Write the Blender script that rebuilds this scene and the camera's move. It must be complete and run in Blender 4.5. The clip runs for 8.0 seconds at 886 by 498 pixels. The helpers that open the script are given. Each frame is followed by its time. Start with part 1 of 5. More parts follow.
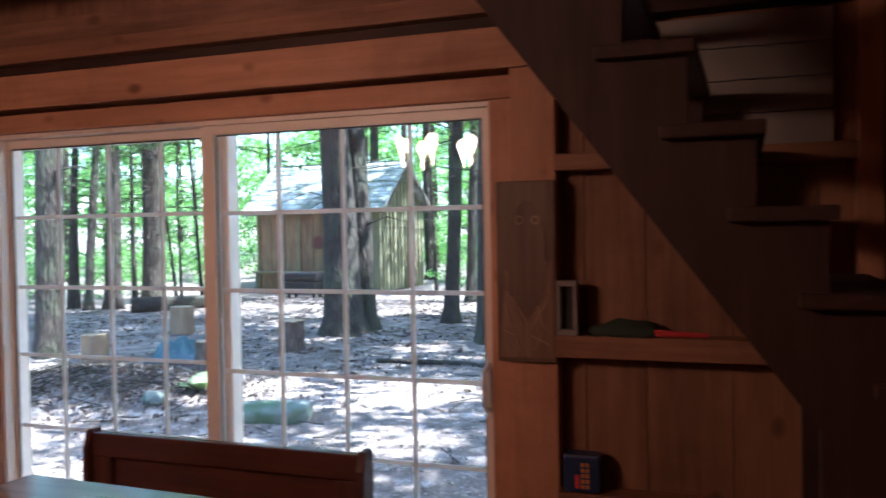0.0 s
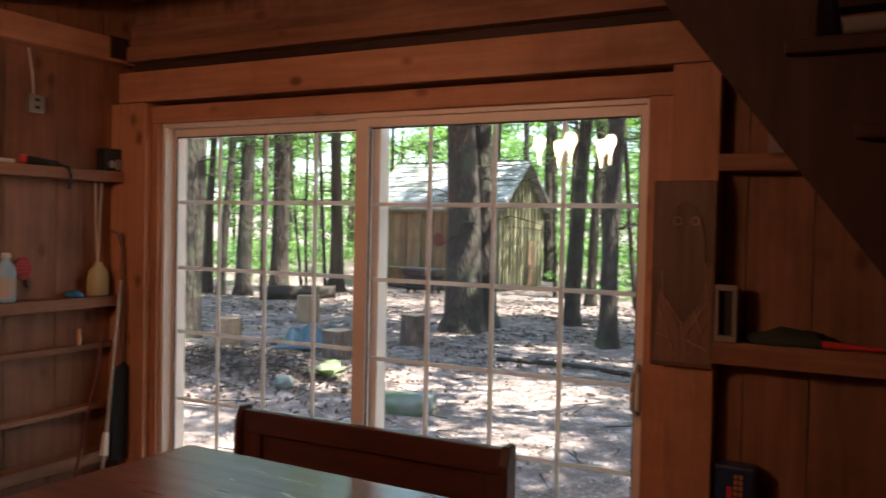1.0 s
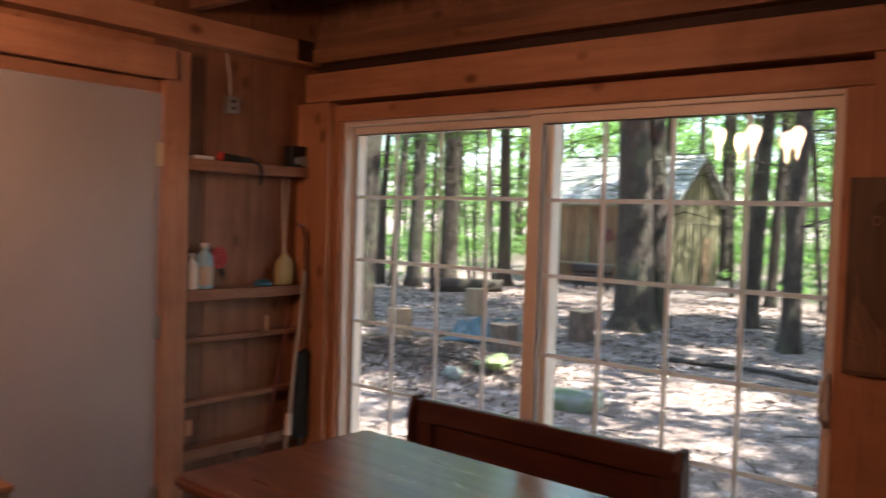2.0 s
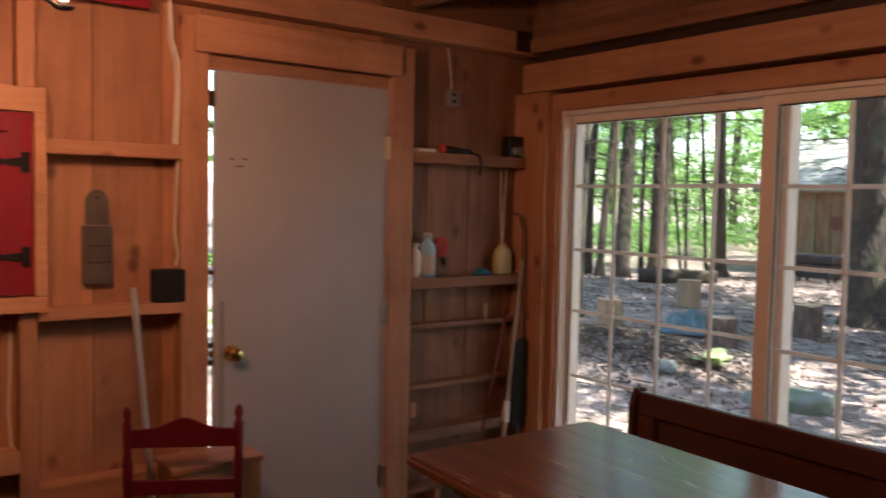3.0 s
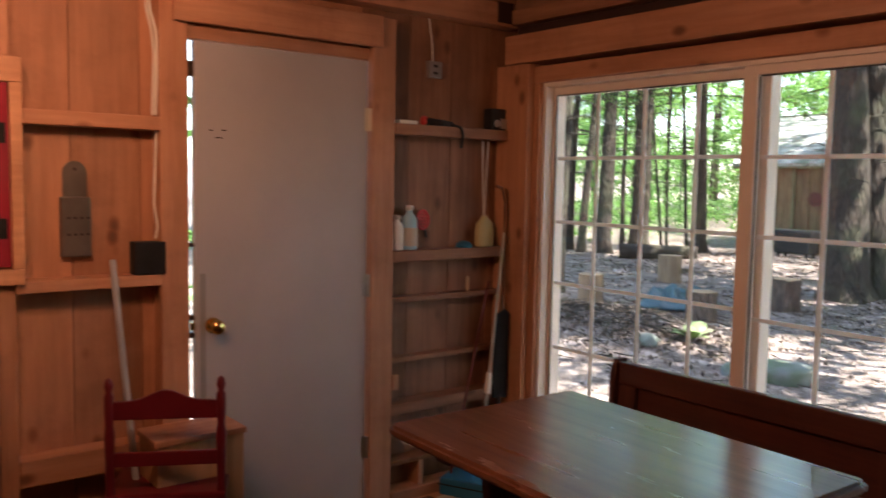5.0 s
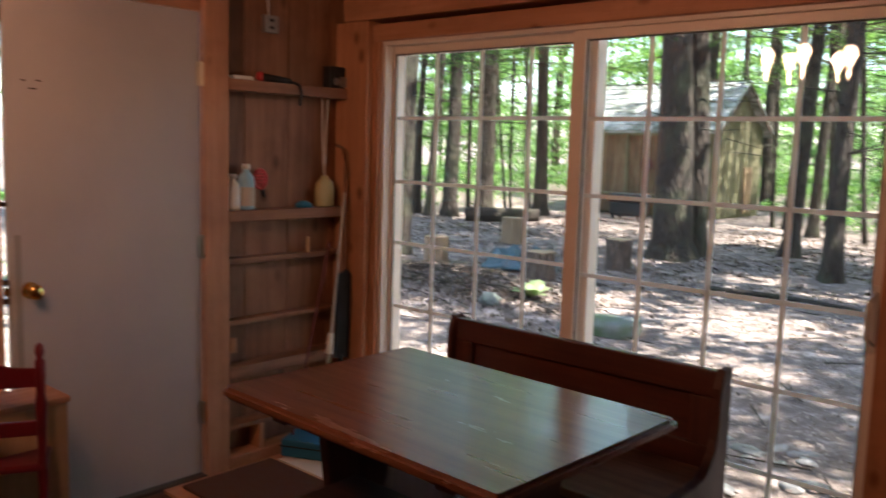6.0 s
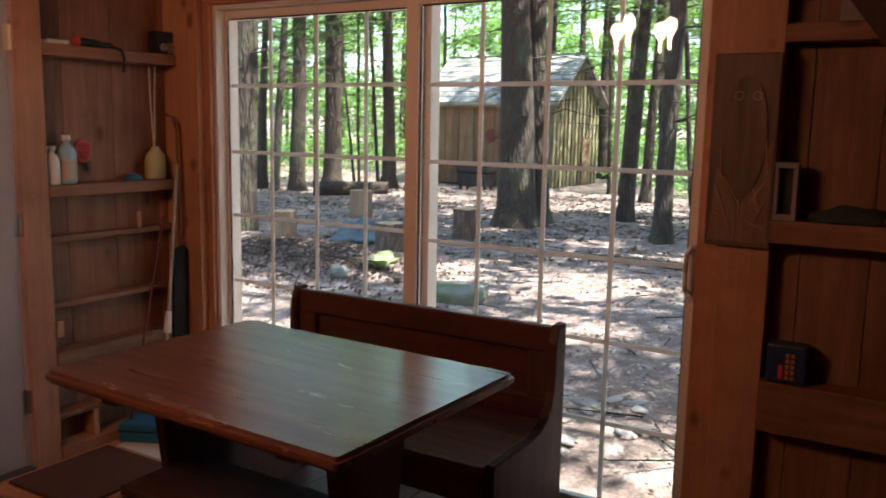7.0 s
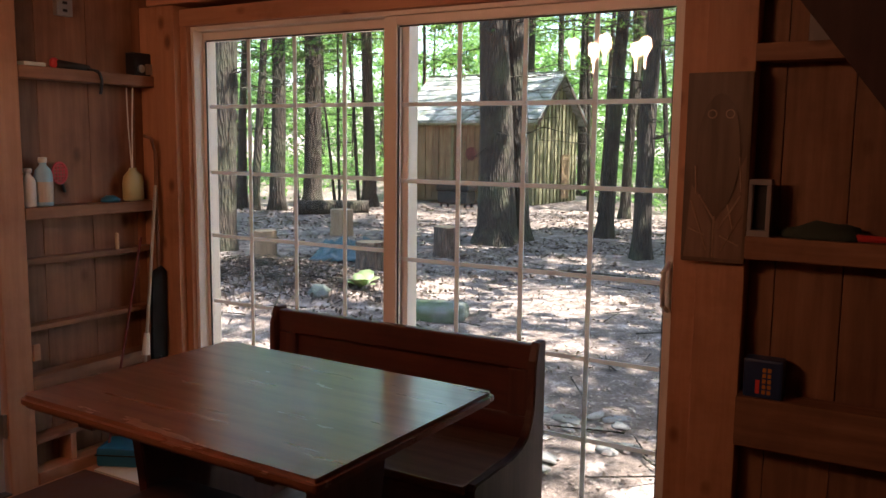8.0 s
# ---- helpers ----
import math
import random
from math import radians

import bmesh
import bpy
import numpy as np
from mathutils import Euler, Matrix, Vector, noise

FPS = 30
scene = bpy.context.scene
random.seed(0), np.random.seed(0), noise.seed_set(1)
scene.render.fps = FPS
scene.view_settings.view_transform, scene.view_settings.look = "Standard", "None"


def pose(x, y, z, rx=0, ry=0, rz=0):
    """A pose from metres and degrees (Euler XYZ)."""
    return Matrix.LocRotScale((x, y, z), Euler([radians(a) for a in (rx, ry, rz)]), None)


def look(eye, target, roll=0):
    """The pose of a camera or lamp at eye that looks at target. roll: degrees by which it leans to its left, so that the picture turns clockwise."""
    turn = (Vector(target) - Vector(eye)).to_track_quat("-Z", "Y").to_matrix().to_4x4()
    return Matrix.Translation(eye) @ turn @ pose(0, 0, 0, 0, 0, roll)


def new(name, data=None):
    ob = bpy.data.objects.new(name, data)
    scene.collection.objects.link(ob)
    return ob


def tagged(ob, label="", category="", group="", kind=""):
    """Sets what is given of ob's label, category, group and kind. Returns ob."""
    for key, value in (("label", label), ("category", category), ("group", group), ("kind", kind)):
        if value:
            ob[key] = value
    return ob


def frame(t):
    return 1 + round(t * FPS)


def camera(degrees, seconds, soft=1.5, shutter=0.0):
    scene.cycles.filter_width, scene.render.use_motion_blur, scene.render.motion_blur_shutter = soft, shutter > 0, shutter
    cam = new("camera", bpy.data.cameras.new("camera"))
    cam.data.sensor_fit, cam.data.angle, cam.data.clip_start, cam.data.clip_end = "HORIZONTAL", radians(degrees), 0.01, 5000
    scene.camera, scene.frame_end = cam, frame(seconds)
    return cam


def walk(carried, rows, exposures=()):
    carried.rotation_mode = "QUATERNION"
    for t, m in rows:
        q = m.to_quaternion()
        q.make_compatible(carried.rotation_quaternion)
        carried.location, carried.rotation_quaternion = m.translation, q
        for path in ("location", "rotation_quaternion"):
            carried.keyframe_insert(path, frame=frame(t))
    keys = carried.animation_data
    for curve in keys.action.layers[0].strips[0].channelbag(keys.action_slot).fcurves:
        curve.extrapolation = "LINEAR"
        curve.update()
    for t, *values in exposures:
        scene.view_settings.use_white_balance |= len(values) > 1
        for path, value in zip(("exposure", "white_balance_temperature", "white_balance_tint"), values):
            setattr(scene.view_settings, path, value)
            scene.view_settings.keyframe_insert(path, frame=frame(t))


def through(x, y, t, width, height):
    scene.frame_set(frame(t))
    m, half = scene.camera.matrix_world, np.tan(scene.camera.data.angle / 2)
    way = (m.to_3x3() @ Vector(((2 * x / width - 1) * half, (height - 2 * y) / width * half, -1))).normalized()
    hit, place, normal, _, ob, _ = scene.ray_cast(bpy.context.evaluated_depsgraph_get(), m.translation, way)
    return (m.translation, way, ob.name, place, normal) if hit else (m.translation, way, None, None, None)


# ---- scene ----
cam = camera(55.9, 8.0, shutter=0.6)
PATH = [
    (0, (3.316, -2.806, 1.566), (2.63, -0.928, 1.514), -1.0),
    (0.5, (3.223, -2.859, 1.572), (2.413, -1.031, 1.522), 0.2),
    (1, (3.196, -2.856, 1.548), (2.261, -1.089, 1.496), 1.2),
    (2.3, (3.173, -2.879, 1.564), (1.786, -1.442, 1.466), 1.6),
    (2.5, (3.157, -2.884, 1.57), (1.69, -1.53, 1.455), 1.4),
    (3, (3.133, -2.92, 1.553), (1.535, -1.723, 1.439), 1.2),
    (3.5, (3.134, -2.937, 1.553), (1.457, -1.851, 1.468), 1.1),
    (4, (3.124, -2.955, 1.552), (1.442, -1.878, 1.447), 1.1),
    (5.3, (3.142, -2.905, 1.52), (1.636, -1.601, 1.334), 1.2),
    (5.5, (3.149, -2.898, 1.517), (1.69, -1.544, 1.319), 1.3),
    (6, (3.165, -2.885, 1.506), (1.848, -1.399, 1.264), 1.7),
    (6.5, (3.181, -2.866, 1.484), (2.018, -1.264, 1.193), 1.8),
    (7, (3.198, -2.849, 1.477), (2.169, -1.16, 1.183), 1.1),
    (7.5, (3.202, -2.855, 1.482), (2.204, -1.14, 1.234), 0.6),
    (8, (3.21, -2.852, 1.482), (2.215, -1.135, 1.231), 0.7),
]
walk(cam, [(t, look(eye, target, roll)) for t, eye, target, roll in PATH],
     [(0.0, 2.94, 5000, 4), (0.3, 2.66, 5800, 8), (0.6, 2.48, 6450, 10), (1.2, 2.51, 6450, 10),
      (2.5, 2.54, 6450, 10), (3.2, 2.43, 6450, 10), (4.2, 2.43, 6450, 10), (5.4, 2.66, 6450, 10), (6.2, 2.44, 6450, 10), (7.0, 2.44, 6450, 10), (8.0, 2.42, 6450, 10)])

# ---- world and light ----
SUN_AZ, SUN_EL = radians(83), radians(58)
world = bpy.data.worlds.new("sky")
scene.world = world
world.use_nodes = True
wn = world.node_tree
sky = wn.nodes.new("ShaderNodeTexSky")
sky.sky_type, sky.sun_disc, sky.sun_elevation, sky.sun_rotation = "NISHITA", False, SUN_EL, SUN_AZ
wn.links.new(sky.outputs[0], wn.nodes["Background"].inputs[0])
wn.nodes["Background"].inputs[1].default_value = 0.14
sun = new("sun", bpy.data.lights.new("sun", "SUN"))
sun.data.energy, sun.data.angle, sun.data.color = 5.0, radians(0.5), (1.0, 0.96, 0.91)
sun_dir = Vector((math.sin(SUN_AZ) * math.cos(SUN_EL), math.cos(SUN_AZ) * math.cos(SUN_EL), math.sin(SUN_EL)))
sun.matrix_world = look(sun_dir * 60, (0, 0, 0))


# ---- materials ----
def nodes_of(name):
    m = bpy.data.materials.new(name)
    m.use_nodes = True
    nt = m.node_tree
    return m, nt, nt.nodes["Principled BSDF"]


def add(nt, kind, **inputs):
    n = nt.nodes.new(kind)
    for k, v in inputs.items():
        n.inputs[k.replace("_", " ")].default_value = v
    return n


def ramp(nt, fac, stops):
    r = nt.nodes.new("ShaderNodeValToRGB")
    el = r.color_ramp.elements
    while len(el) < len(stops):
        el.new(0.5)
    for e, (p, c) in zip(el, stops):
        e.position, e.color = p, (*c, 1)
    nt.links.new(fac, r.inputs[0])
    return r.outputs[0]


def mixed(nt, kind, fac, a, b):
    m = nt.nodes.new("ShaderNodeMix")
    m.data_type, m.blend_type = "RGBA", kind
    for sock, v in ((m.inputs[0], fac), (m.inputs[6], a), (m.inputs[7], b)):
        if isinstance(v, (int, float)):
            sock.default_value = v
        elif isinstance(v, tuple):
            sock.default_value = (*v, 1)
        else:
            nt.links.new(v, sock)
    return m.outputs[2]


def coords(nt, scale, shift=True):
    """Object coordinates, shifted by each object's random number, scaled."""
    tc, oi = nt.nodes.new("ShaderNodeTexCoord"), nt.nodes.new("ShaderNodeObjectInfo")
    off = nt.nodes.new("ShaderNodeVectorMath")
    off.operation = "MULTIPLY_ADD"
    nt.links.new(oi.outputs["Random"], off.inputs[0])
    off.inputs[1].default_value = (17, 13, 11) if shift else (0, 0, 0)
    nt.links.new(tc.outputs["Object"], off.inputs[2])
    mp = nt.nodes.new("ShaderNodeMapping")
    mp.inputs["Scale"].default_value = scale
    nt.links.new(off.outputs[0], mp.inputs[0])
    return mp.outputs[0], oi.outputs["Random"]


def tex(nt, vec, scale, detail=4.0, rough=0.55, kind="ShaderNodeTexNoise"):
    n = nt.nodes.new(kind)
    nt.links.new(vec, n.inputs["Vector"])
    n.inputs["Scale"].default_value = scale
    if kind == "ShaderNodeTexNoise":
        n.inputs["Detail"].default_value, n.inputs["Roughness"].default_value = detail, rough
    return n.outputs[0]


def bump(nt, bsdf, height, strength, dist=0.004):
    b = add(nt, "ShaderNodeBump", Strength=strength, Distance=dist)
    nt.links.new(height, b.inputs["Height"])
    nt.links.new(b.outputs[0], bsdf.inputs["Normal"])


def wood(name, light, dark, axis=2, rough=0.6, fine=38.0, knots=0.0, vary=0.25, relief=0.35, coat=0.0):
    """Planed or rough wood with its grain along one axis, knots and a tone of its own for each piece."""
    m, nt, b = nodes_of(name)
    sc = [1.0, 1.0, 1.0]
    sc[axis] = 0.07
    v, rnd = coords(nt, sc)
    grain = tex(nt, v, fine, 6, 0.62)
    sc2 = [1.0, 1.0, 1.0]
    sc2[axis] = 0.22
    v2, _ = coords(nt, sc2)
    broad = tex(nt, v2, 7.0, 5, 0.6)
    col = ramp(nt, grain, [(0.2, dark), (0.72, light)])
    col = mixed(nt, "MULTIPLY", 0.5, col, ramp(nt, broad, [(0.3, (0.55, 0.5, 0.46)), (0.68, (1.1, 1.06, 1.0))]))
    v4, _ = coords(nt, [1.0 if k == axis else 0.6 for k in range(3)])
    col = mixed(nt, "MULTIPLY", 0.5, col, ramp(nt, tex(nt, v4, 2.6, 6, 0.68), [(0.36, (0.62, 0.55, 0.5)), (0.52, (1.0, 1.0, 1.0)), (0.7, (1.08, 1.06, 1.02))]))
    if knots:
        v3, _ = coords(nt, [1.0 if k != axis else 0.62 for k in range(3)])
        vo = tex(nt, v3, 6.2, kind="ShaderNodeTexVoronoi")
        col = mixed(nt, "MULTIPLY", knots, col, ramp(nt, vo, [(0.06, (0.13, 0.065, 0.045)), (0.1, (0.42, 0.28, 0.2)), (0.17, (1, 1, 1))]))
    col = mixed(nt, "MULTIPLY", vary, col, ramp(nt, rnd, [(0.0, (0.45, 0.42, 0.4)), (1.0, (1.2, 1.15, 1.1))]))
    nt.links.new(col, b.inputs["Base Color"])
    nt.links.new(ramp(nt, grain, [(0.2, (rough + 0.12,) * 3), (0.8, (rough - 0.08,) * 3)]), b.inputs["Roughness"])
    b.inputs["Coat Weight"].default_value, b.inputs["Coat Roughness"].default_value = coat, 0.11
    b.inputs["Coat IOR"].default_value = 2.0
    bump(nt, b, grain, relief, 0.003)
    if coat > 0.8:
        worn = tex(nt, v2, 9.0, 6, 0.65)
        nt.links.new(ramp(nt, worn, [(0.35, (0.19,) * 3), (0.7, (0.29,) * 3)]), b.inputs["Coat Roughness"])
        marks = tex(nt, v, 7.0, 3, 0.7)
        col2 = mixed(nt, "MULTIPLY", 0.8, col, ramp(nt, marks, [(0.66, (1, 1, 1)), (0.7, (0.25, 0.2, 0.18))]))
        nt.links.new(col2, b.inputs["Base Color"])
    return m


def paint(name, colour, rough=0.5, metal=0.0, speck=0.12, scale=9.0, relief=0.08):
    """A painted, plastic or metal surface with faint mottling and wear."""
    m, nt, b = nodes_of(name)
    v, rnd = coords(nt, (1, 1, 1))
    n1, n2 = tex(nt, v, scale, 5), tex(nt, v, scale * 9, 3)
    dk = tuple(c * 0.6 for c in colour)
    col = mixed(nt, "MIX", speck, colour, ramp(nt, n1, [(0.35, dk), (0.65, colour)]))
    nt.links.new(col, b.inputs["Base Color"])
    nt.links.new(ramp(nt, n1, [(0.2, (rough * 0.8,) * 3), (0.8, (min(1, rough * 1.2),) * 3)]), b.inputs["Roughness"])
    b.inputs["Metallic"].default_value = metal
    bump(nt, b, n2, relief, 0.002)
    return m


LIGHT, DARK = (0.6, 0.305, 0.175), (0.45, 0.205, 0.108)
BOARD_Z = wood("pine_boards", (0.54, 0.268, 0.15), (0.42, 0.19, 0.1), 2, 0.62, 34, 0.65, 0.35)
TIMBER = [wood("pine_timber_" + "xyz"[a], LIGHT, DARK, a, 0.6, 30, 0.7, 0.3) for a in range(3)]
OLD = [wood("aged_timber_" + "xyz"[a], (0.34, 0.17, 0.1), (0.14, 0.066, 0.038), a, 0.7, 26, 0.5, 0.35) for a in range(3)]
# near-black timber; on the bench and a loft beam it stands for shade
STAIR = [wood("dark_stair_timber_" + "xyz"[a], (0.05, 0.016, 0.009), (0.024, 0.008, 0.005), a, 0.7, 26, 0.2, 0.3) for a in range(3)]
# darker pine for dim places, their shade put into the colour
SHADED_PINE = [wood("shade_toned_pine_" + "xyz"[a], (0.35, 0.168, 0.092), (0.19, 0.086, 0.047), a, 0.66, 30, 0.6, 0.4) for a in range(3)]
FLOOR = wood("floor_planks", (0.13, 0.062, 0.036), (0.06, 0.028, 0.017), 1, 0.5, 30, 0.4, 0.4)
TABLE = wood("varnished_table", (0.2, 0.076, 0.042), (0.09, 0.032, 0.02), 0, 0.3, 22, 0.25, 0.1, 0.1, 1.0)
SETTLE = wood("stained_settle", (0.115, 0.031, 0.018), (0.055, 0.014, 0.009), 0, 0.42, 26, 0.0, 0.15, 0.2, 0.22)
SETTLE_Z = wood("stained_settle_upright", (0.115, 0.031, 0.018), (0.055, 0.014, 0.009), 2, 0.6, 26, 0.0, 0.15, 0.25, 0.0)
SHED_WOOD = wood("weathered_shed_boards", (0.25, 0.24, 0.135), (0.13, 0.12, 0.068), 2, 0.8, 22, 0.3, 0.45)
SHED_BROWN = wood("brown_shed_boards", (0.29, 0.2, 0.11), (0.145, 0.092, 0.05), 2, 0.8, 22, 0.3, 0.45)
PLAQUE = wood("dark_carved_wood", (0.2, 0.12, 0.075), (0.085, 0.045, 0.027), 2, 0.55, 30, 0.0, 0.1, 0.5)
WORN = wood("worn_carving", (0.5, 0.32, 0.21), (0.26, 0.14, 0.09), 2, 0.6, 30, 0.0, 0.1)
VINYL = paint("white_vinyl", (0.8, 0.7, 0.61), 0.4, 0, 0.12)
GRILLE, _nt, _b = nodes_of("white_plastic_grille")
_b.inputs["Base Color"].default_value, _b.inputs["Roughness"].default_value = (0.85, 0.83, 0.8, 1), 0.35
_tl, _mx = _nt.nodes.new("ShaderNodeBsdfTranslucent"), _nt.nodes.new("ShaderNodeMixShader")
_tl.inputs[0].default_value, _mx.inputs[0].default_value = (0.8, 0.78, 0.74, 1), 0.4
_nt.links.new(_b.outputs[0], _mx.inputs[1])
_nt.links.new(_tl.outputs[0], _mx.inputs[2])
_nt.links.new(_mx.outputs[0], _nt.nodes["Material Output"].inputs[0])
GASKET = paint("black_gasket", (0.03, 0.03, 0.03), 0.6)
DOOR_GREY = paint("grey_primed_steel", (0.43, 0.392, 0.38), 0.5, 0, 0.2, 3.0)
RED = paint("red_painted_boards", (0.27, 0.002, 0.02), 0.65, 0, 0.3, 5.0)
RED_CHAIR = paint("dark_red_chair_paint", (0.13, 0.008, 0.014), 0.38, 0, 0.3)
BLACK = paint("black_iron", (0.01, 0.0095, 0.0095), 0.6, 0.0)
SOOT = paint("matt_black_plastic", (0.006, 0.0055, 0.0055), 0.85)
TARNISH = paint("tarnished_tin", (0.2, 0.165, 0.14), 0.42, 0.7, 0.6)
BRASS = paint("polished_brass", (0.86, 0.6, 0.2), 0.18, 1.0, 0.1)
CREAM = paint("tarnished_brass", (0.6, 0.5, 0.36), 0.4, 0.4)
STEEL = paint("dull_galvanised_steel", (0.42, 0.41, 0.38), 0.42, 0.85, 0.5)
WHITE = paint("off_white_plastic", (0.72, 0.69, 0.63), 0.45)
GREY_PANEL = paint("pale_grey_board", (0.26, 0.22, 0.205), 0.7, 0, 0.4, 4.0)
TAN = paint("tan_cardboard", (0.56, 0.36, 0.2), 0.8, 0, 0.25)
BLUE = paint("blue_plastic", (0.02, 0.15, 0.27), 0.45)
CYAN = paint("pale_blue_plastic", (0.3, 0.5, 0.62), 0.3)
YELLOW = paint("pale_yellow_plastic", (0.5, 0.42, 0.2), 0.45)
LIME = paint("yellow_label", (0.1, 0.078, 0.03), 0.5)
ORANGE = paint("orange_print", (0.45, 0.17, 0.03), 0.5)
PINK = paint("red_plastic", (0.6, 0.05, 0.05), 0.4)
CORD = paint("white_cable", (0.75, 0.7, 0.62), 0.5)
CLOTH = paint("dark_green_cloth", (0.035, 0.05, 0.035), 0.9, 0, 0.5, 14, 0.4)
MAT = paint("brown_mat", (0.1, 0.038, 0.02), 0.9, 0, 0.4, 20, 0.5)
PAPER = paint("white_paper", (0.7, 0.66, 0.56), 0.8)
TARP = paint("blue_grey_tarp", (0.05, 0.095, 0.105), 0.36, 0, 0.6, 7.0)
PLATE = paint("dark_brown_plate", (0.06, 0.035, 0.025), 0.6)


def glass_material():
    m, nt, b = nodes_of("window_glass")
    nt.nodes.remove(b)
    tr, gl, mx = (nt.nodes.new("ShaderNode" + k) for k in ("BsdfTransparent", "BsdfGlossy", "MixShader"))
    gl.inputs["Roughness"].default_value = 0.0
    lw = add(nt, "ShaderNodeLayerWeight", Blend=0.5)
    pw, sc = nt.nodes.new("ShaderNodeMath"), nt.nodes.new("ShaderNodeMath")
    pw.operation, sc.operation = "POWER", "MULTIPLY_ADD"
    pw.inputs[1].default_value, sc.inputs[1].default_value, sc.inputs[2].default_value = 5.0, 0.9, 0.042
    nt.links.new(lw.outputs["Facing"], pw.inputs[0])
    nt.links.new(pw.outputs[0], sc.inputs[0])
    nt.links.new(sc.outputs[0], mx.inputs[0])
    nt.links.new(tr.outputs[0], mx.inputs[1])
    nt.links.new(gl.outputs[0], mx.inputs[2])
    nt.links.new(mx.outputs[0], nt.nodes["Material Output"].inputs[0])
    return m


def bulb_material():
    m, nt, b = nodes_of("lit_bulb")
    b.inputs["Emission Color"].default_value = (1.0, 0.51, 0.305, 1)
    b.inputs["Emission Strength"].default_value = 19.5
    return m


def leaf_material(name, a, c, through):
    m, nt, b = nodes_of(name)
    geo = nt.nodes.new("ShaderNodeNewGeometry")
    col = ramp(nt, geo.outputs["Random Per Island"], [(0.0, a), (1.0, c)])
    nt.links.new(col, b.inputs["Base Color"])
    b.inputs["Roughness"].default_value = 0.55
    tl, mx = nt.nodes.new("ShaderNodeBsdfTranslucent"), nt.nodes.new("ShaderNodeMixShader")
    nt.links.new(mixed(nt, "MULTIPLY", 1.0, col, (1.15, 1.3, 0.72)), tl.inputs[0])
    mx.inputs[0].default_value = through
    nt.links.new(b.outputs[0], mx.inputs[1])
    nt.links.new(tl.outputs[0], mx.inputs[2])
    nt.links.new(mx.outputs[0], nt.nodes["Material Output"].inputs[0])
    return m


def bark_material(name="tree_bark", deep=(0.022, 0.016, 0.01), ridge=(0.08, 0.056, 0.036)):
    m, nt, b = nodes_of(name)
    v, rnd = coords(nt, (1, 1, 0.22))
    vo = tex(nt, v, 34, kind="ShaderNodeTexVoronoi")
    n = tex(nt, v, 16, 7, 0.72)
    col = mixed(nt, "MULTIPLY", 0.8, ramp(nt, n, [(0.3, deep), (0.7, ridge)]), ramp(nt, vo, [(0.05, (1.1, 1.1, 1.1)), (0.5, (0.4, 0.38, 0.36))]))
    v2, _ = coords(nt, (1, 1, 1))
    col = mixed(nt, "MIX", ramp(nt, tex(nt, v2, 2.2, 4), [(0.48, (0, 0, 0)), (0.72, (0.5, 0.5, 0.5))]), col, (0.075, 0.085, 0.04))
    nt.links.new(col, b.inputs["Base Color"])
    b.inputs["Roughness"].default_value = 0.9
    bump(nt, b, mixed(nt, "MULTIPLY", 0.6, vo, n), 1.0, 0.05)
    return m


def ground_material():
    m, nt, b = nodes_of("leaf_litter_ground")
    v, _ = coords(nt, (1, 1, 1), False)
    big, mid, fine = tex(nt, v, 0.5, 4), tex(nt, v, 5, 6, 0.7), tex(nt, v, 40, 5, 0.7)
    col = ramp(nt, mid, [(0.3, (0.08, 0.058, 0.046)), (0.52, (0.23, 0.176, 0.145)), (0.68, (0.54, 0.455, 0.405))])
    col = mixed(nt, "MULTIPLY", 0.6, col, ramp(nt, fine, [(0.3, (0.5, 0.47, 0.45)), (0.65, (1.15, 1.15, 1.15))]))
    col = mixed(nt, "MIX", ramp(nt, big, [(0.45, (0, 0, 0)), (0.72, (0.6, 0.6, 0.6))]), col, (0.11, 0.085, 0.066))
    nt.links.new(col, b.inputs["Base Color"])
    b.inputs["Roughness"].default_value = 0.95
    bump(nt, b, fine, 0.7, 0.03)
    return m


def rock_material(name, stone, moss, amount):
    m, nt, b = nodes_of(name)
    v, _ = coords(nt, (1, 1, 1))
    n, n2 = tex(nt, v, 7, 6, 0.65), tex(nt, v, 3, 5, 0.6)
    col = mixed(nt, "MIX", ramp(nt, n2, [(0.25 + amount * 0.4, (1, 1, 1)), (0.5 + amount * 0.4, (0, 0, 0))]), ramp(nt, n, [(0.3, tuple(c * 0.55 for c in stone)), (0.7, stone)]), moss)
    nt.links.new(col, b.inputs["Base Color"])
    b.inputs["Roughness"].default_value = 0.9
    bump(nt, b, n, 0.6, 0.02)
    return m


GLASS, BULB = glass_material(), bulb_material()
LEAF = leaf_material("canopy_leaves", (0.05, 0.11, 0.025), (0.13, 0.21, 0.05), 0.45)
BRUSH = leaf_material("undergrowth_leaves", (0.06, 0.145, 0.042), (0.29, 0.45, 0.18), 0.55)
PLANT = leaf_material("broad_green_leaves", (0.18, 0.24, 0.1), (0.26, 0.32, 0.15), 0.3)
LITTER = leaf_material("fallen_leaves", (0.1, 0.066, 0.05), (0.46, 0.37, 0.31), 0.15)
MOULD_AND_SHADE = leaf_material("rotting_and_shade_leaves", (0.045, 0.028, 0.02), (0.19, 0.14, 0.11), 0.1)
BARK, GROUND = bark_material(), ground_material()
# lighter bark for the log rounds, sunlight put into the colour
STUMP_BARK = bark_material("sunlit_log_bark", (0.06, 0.04, 0.027), (0.24, 0.165, 0.115))
MOSSY = rock_material("mossy_rock", (0.19, 0.195, 0.175), (0.07, 0.1, 0.045), 0.35)
STONE = rock_material("pale_field_stone", (0.33, 0.31, 0.285), (0.2, 0.2, 0.15), 0.1)
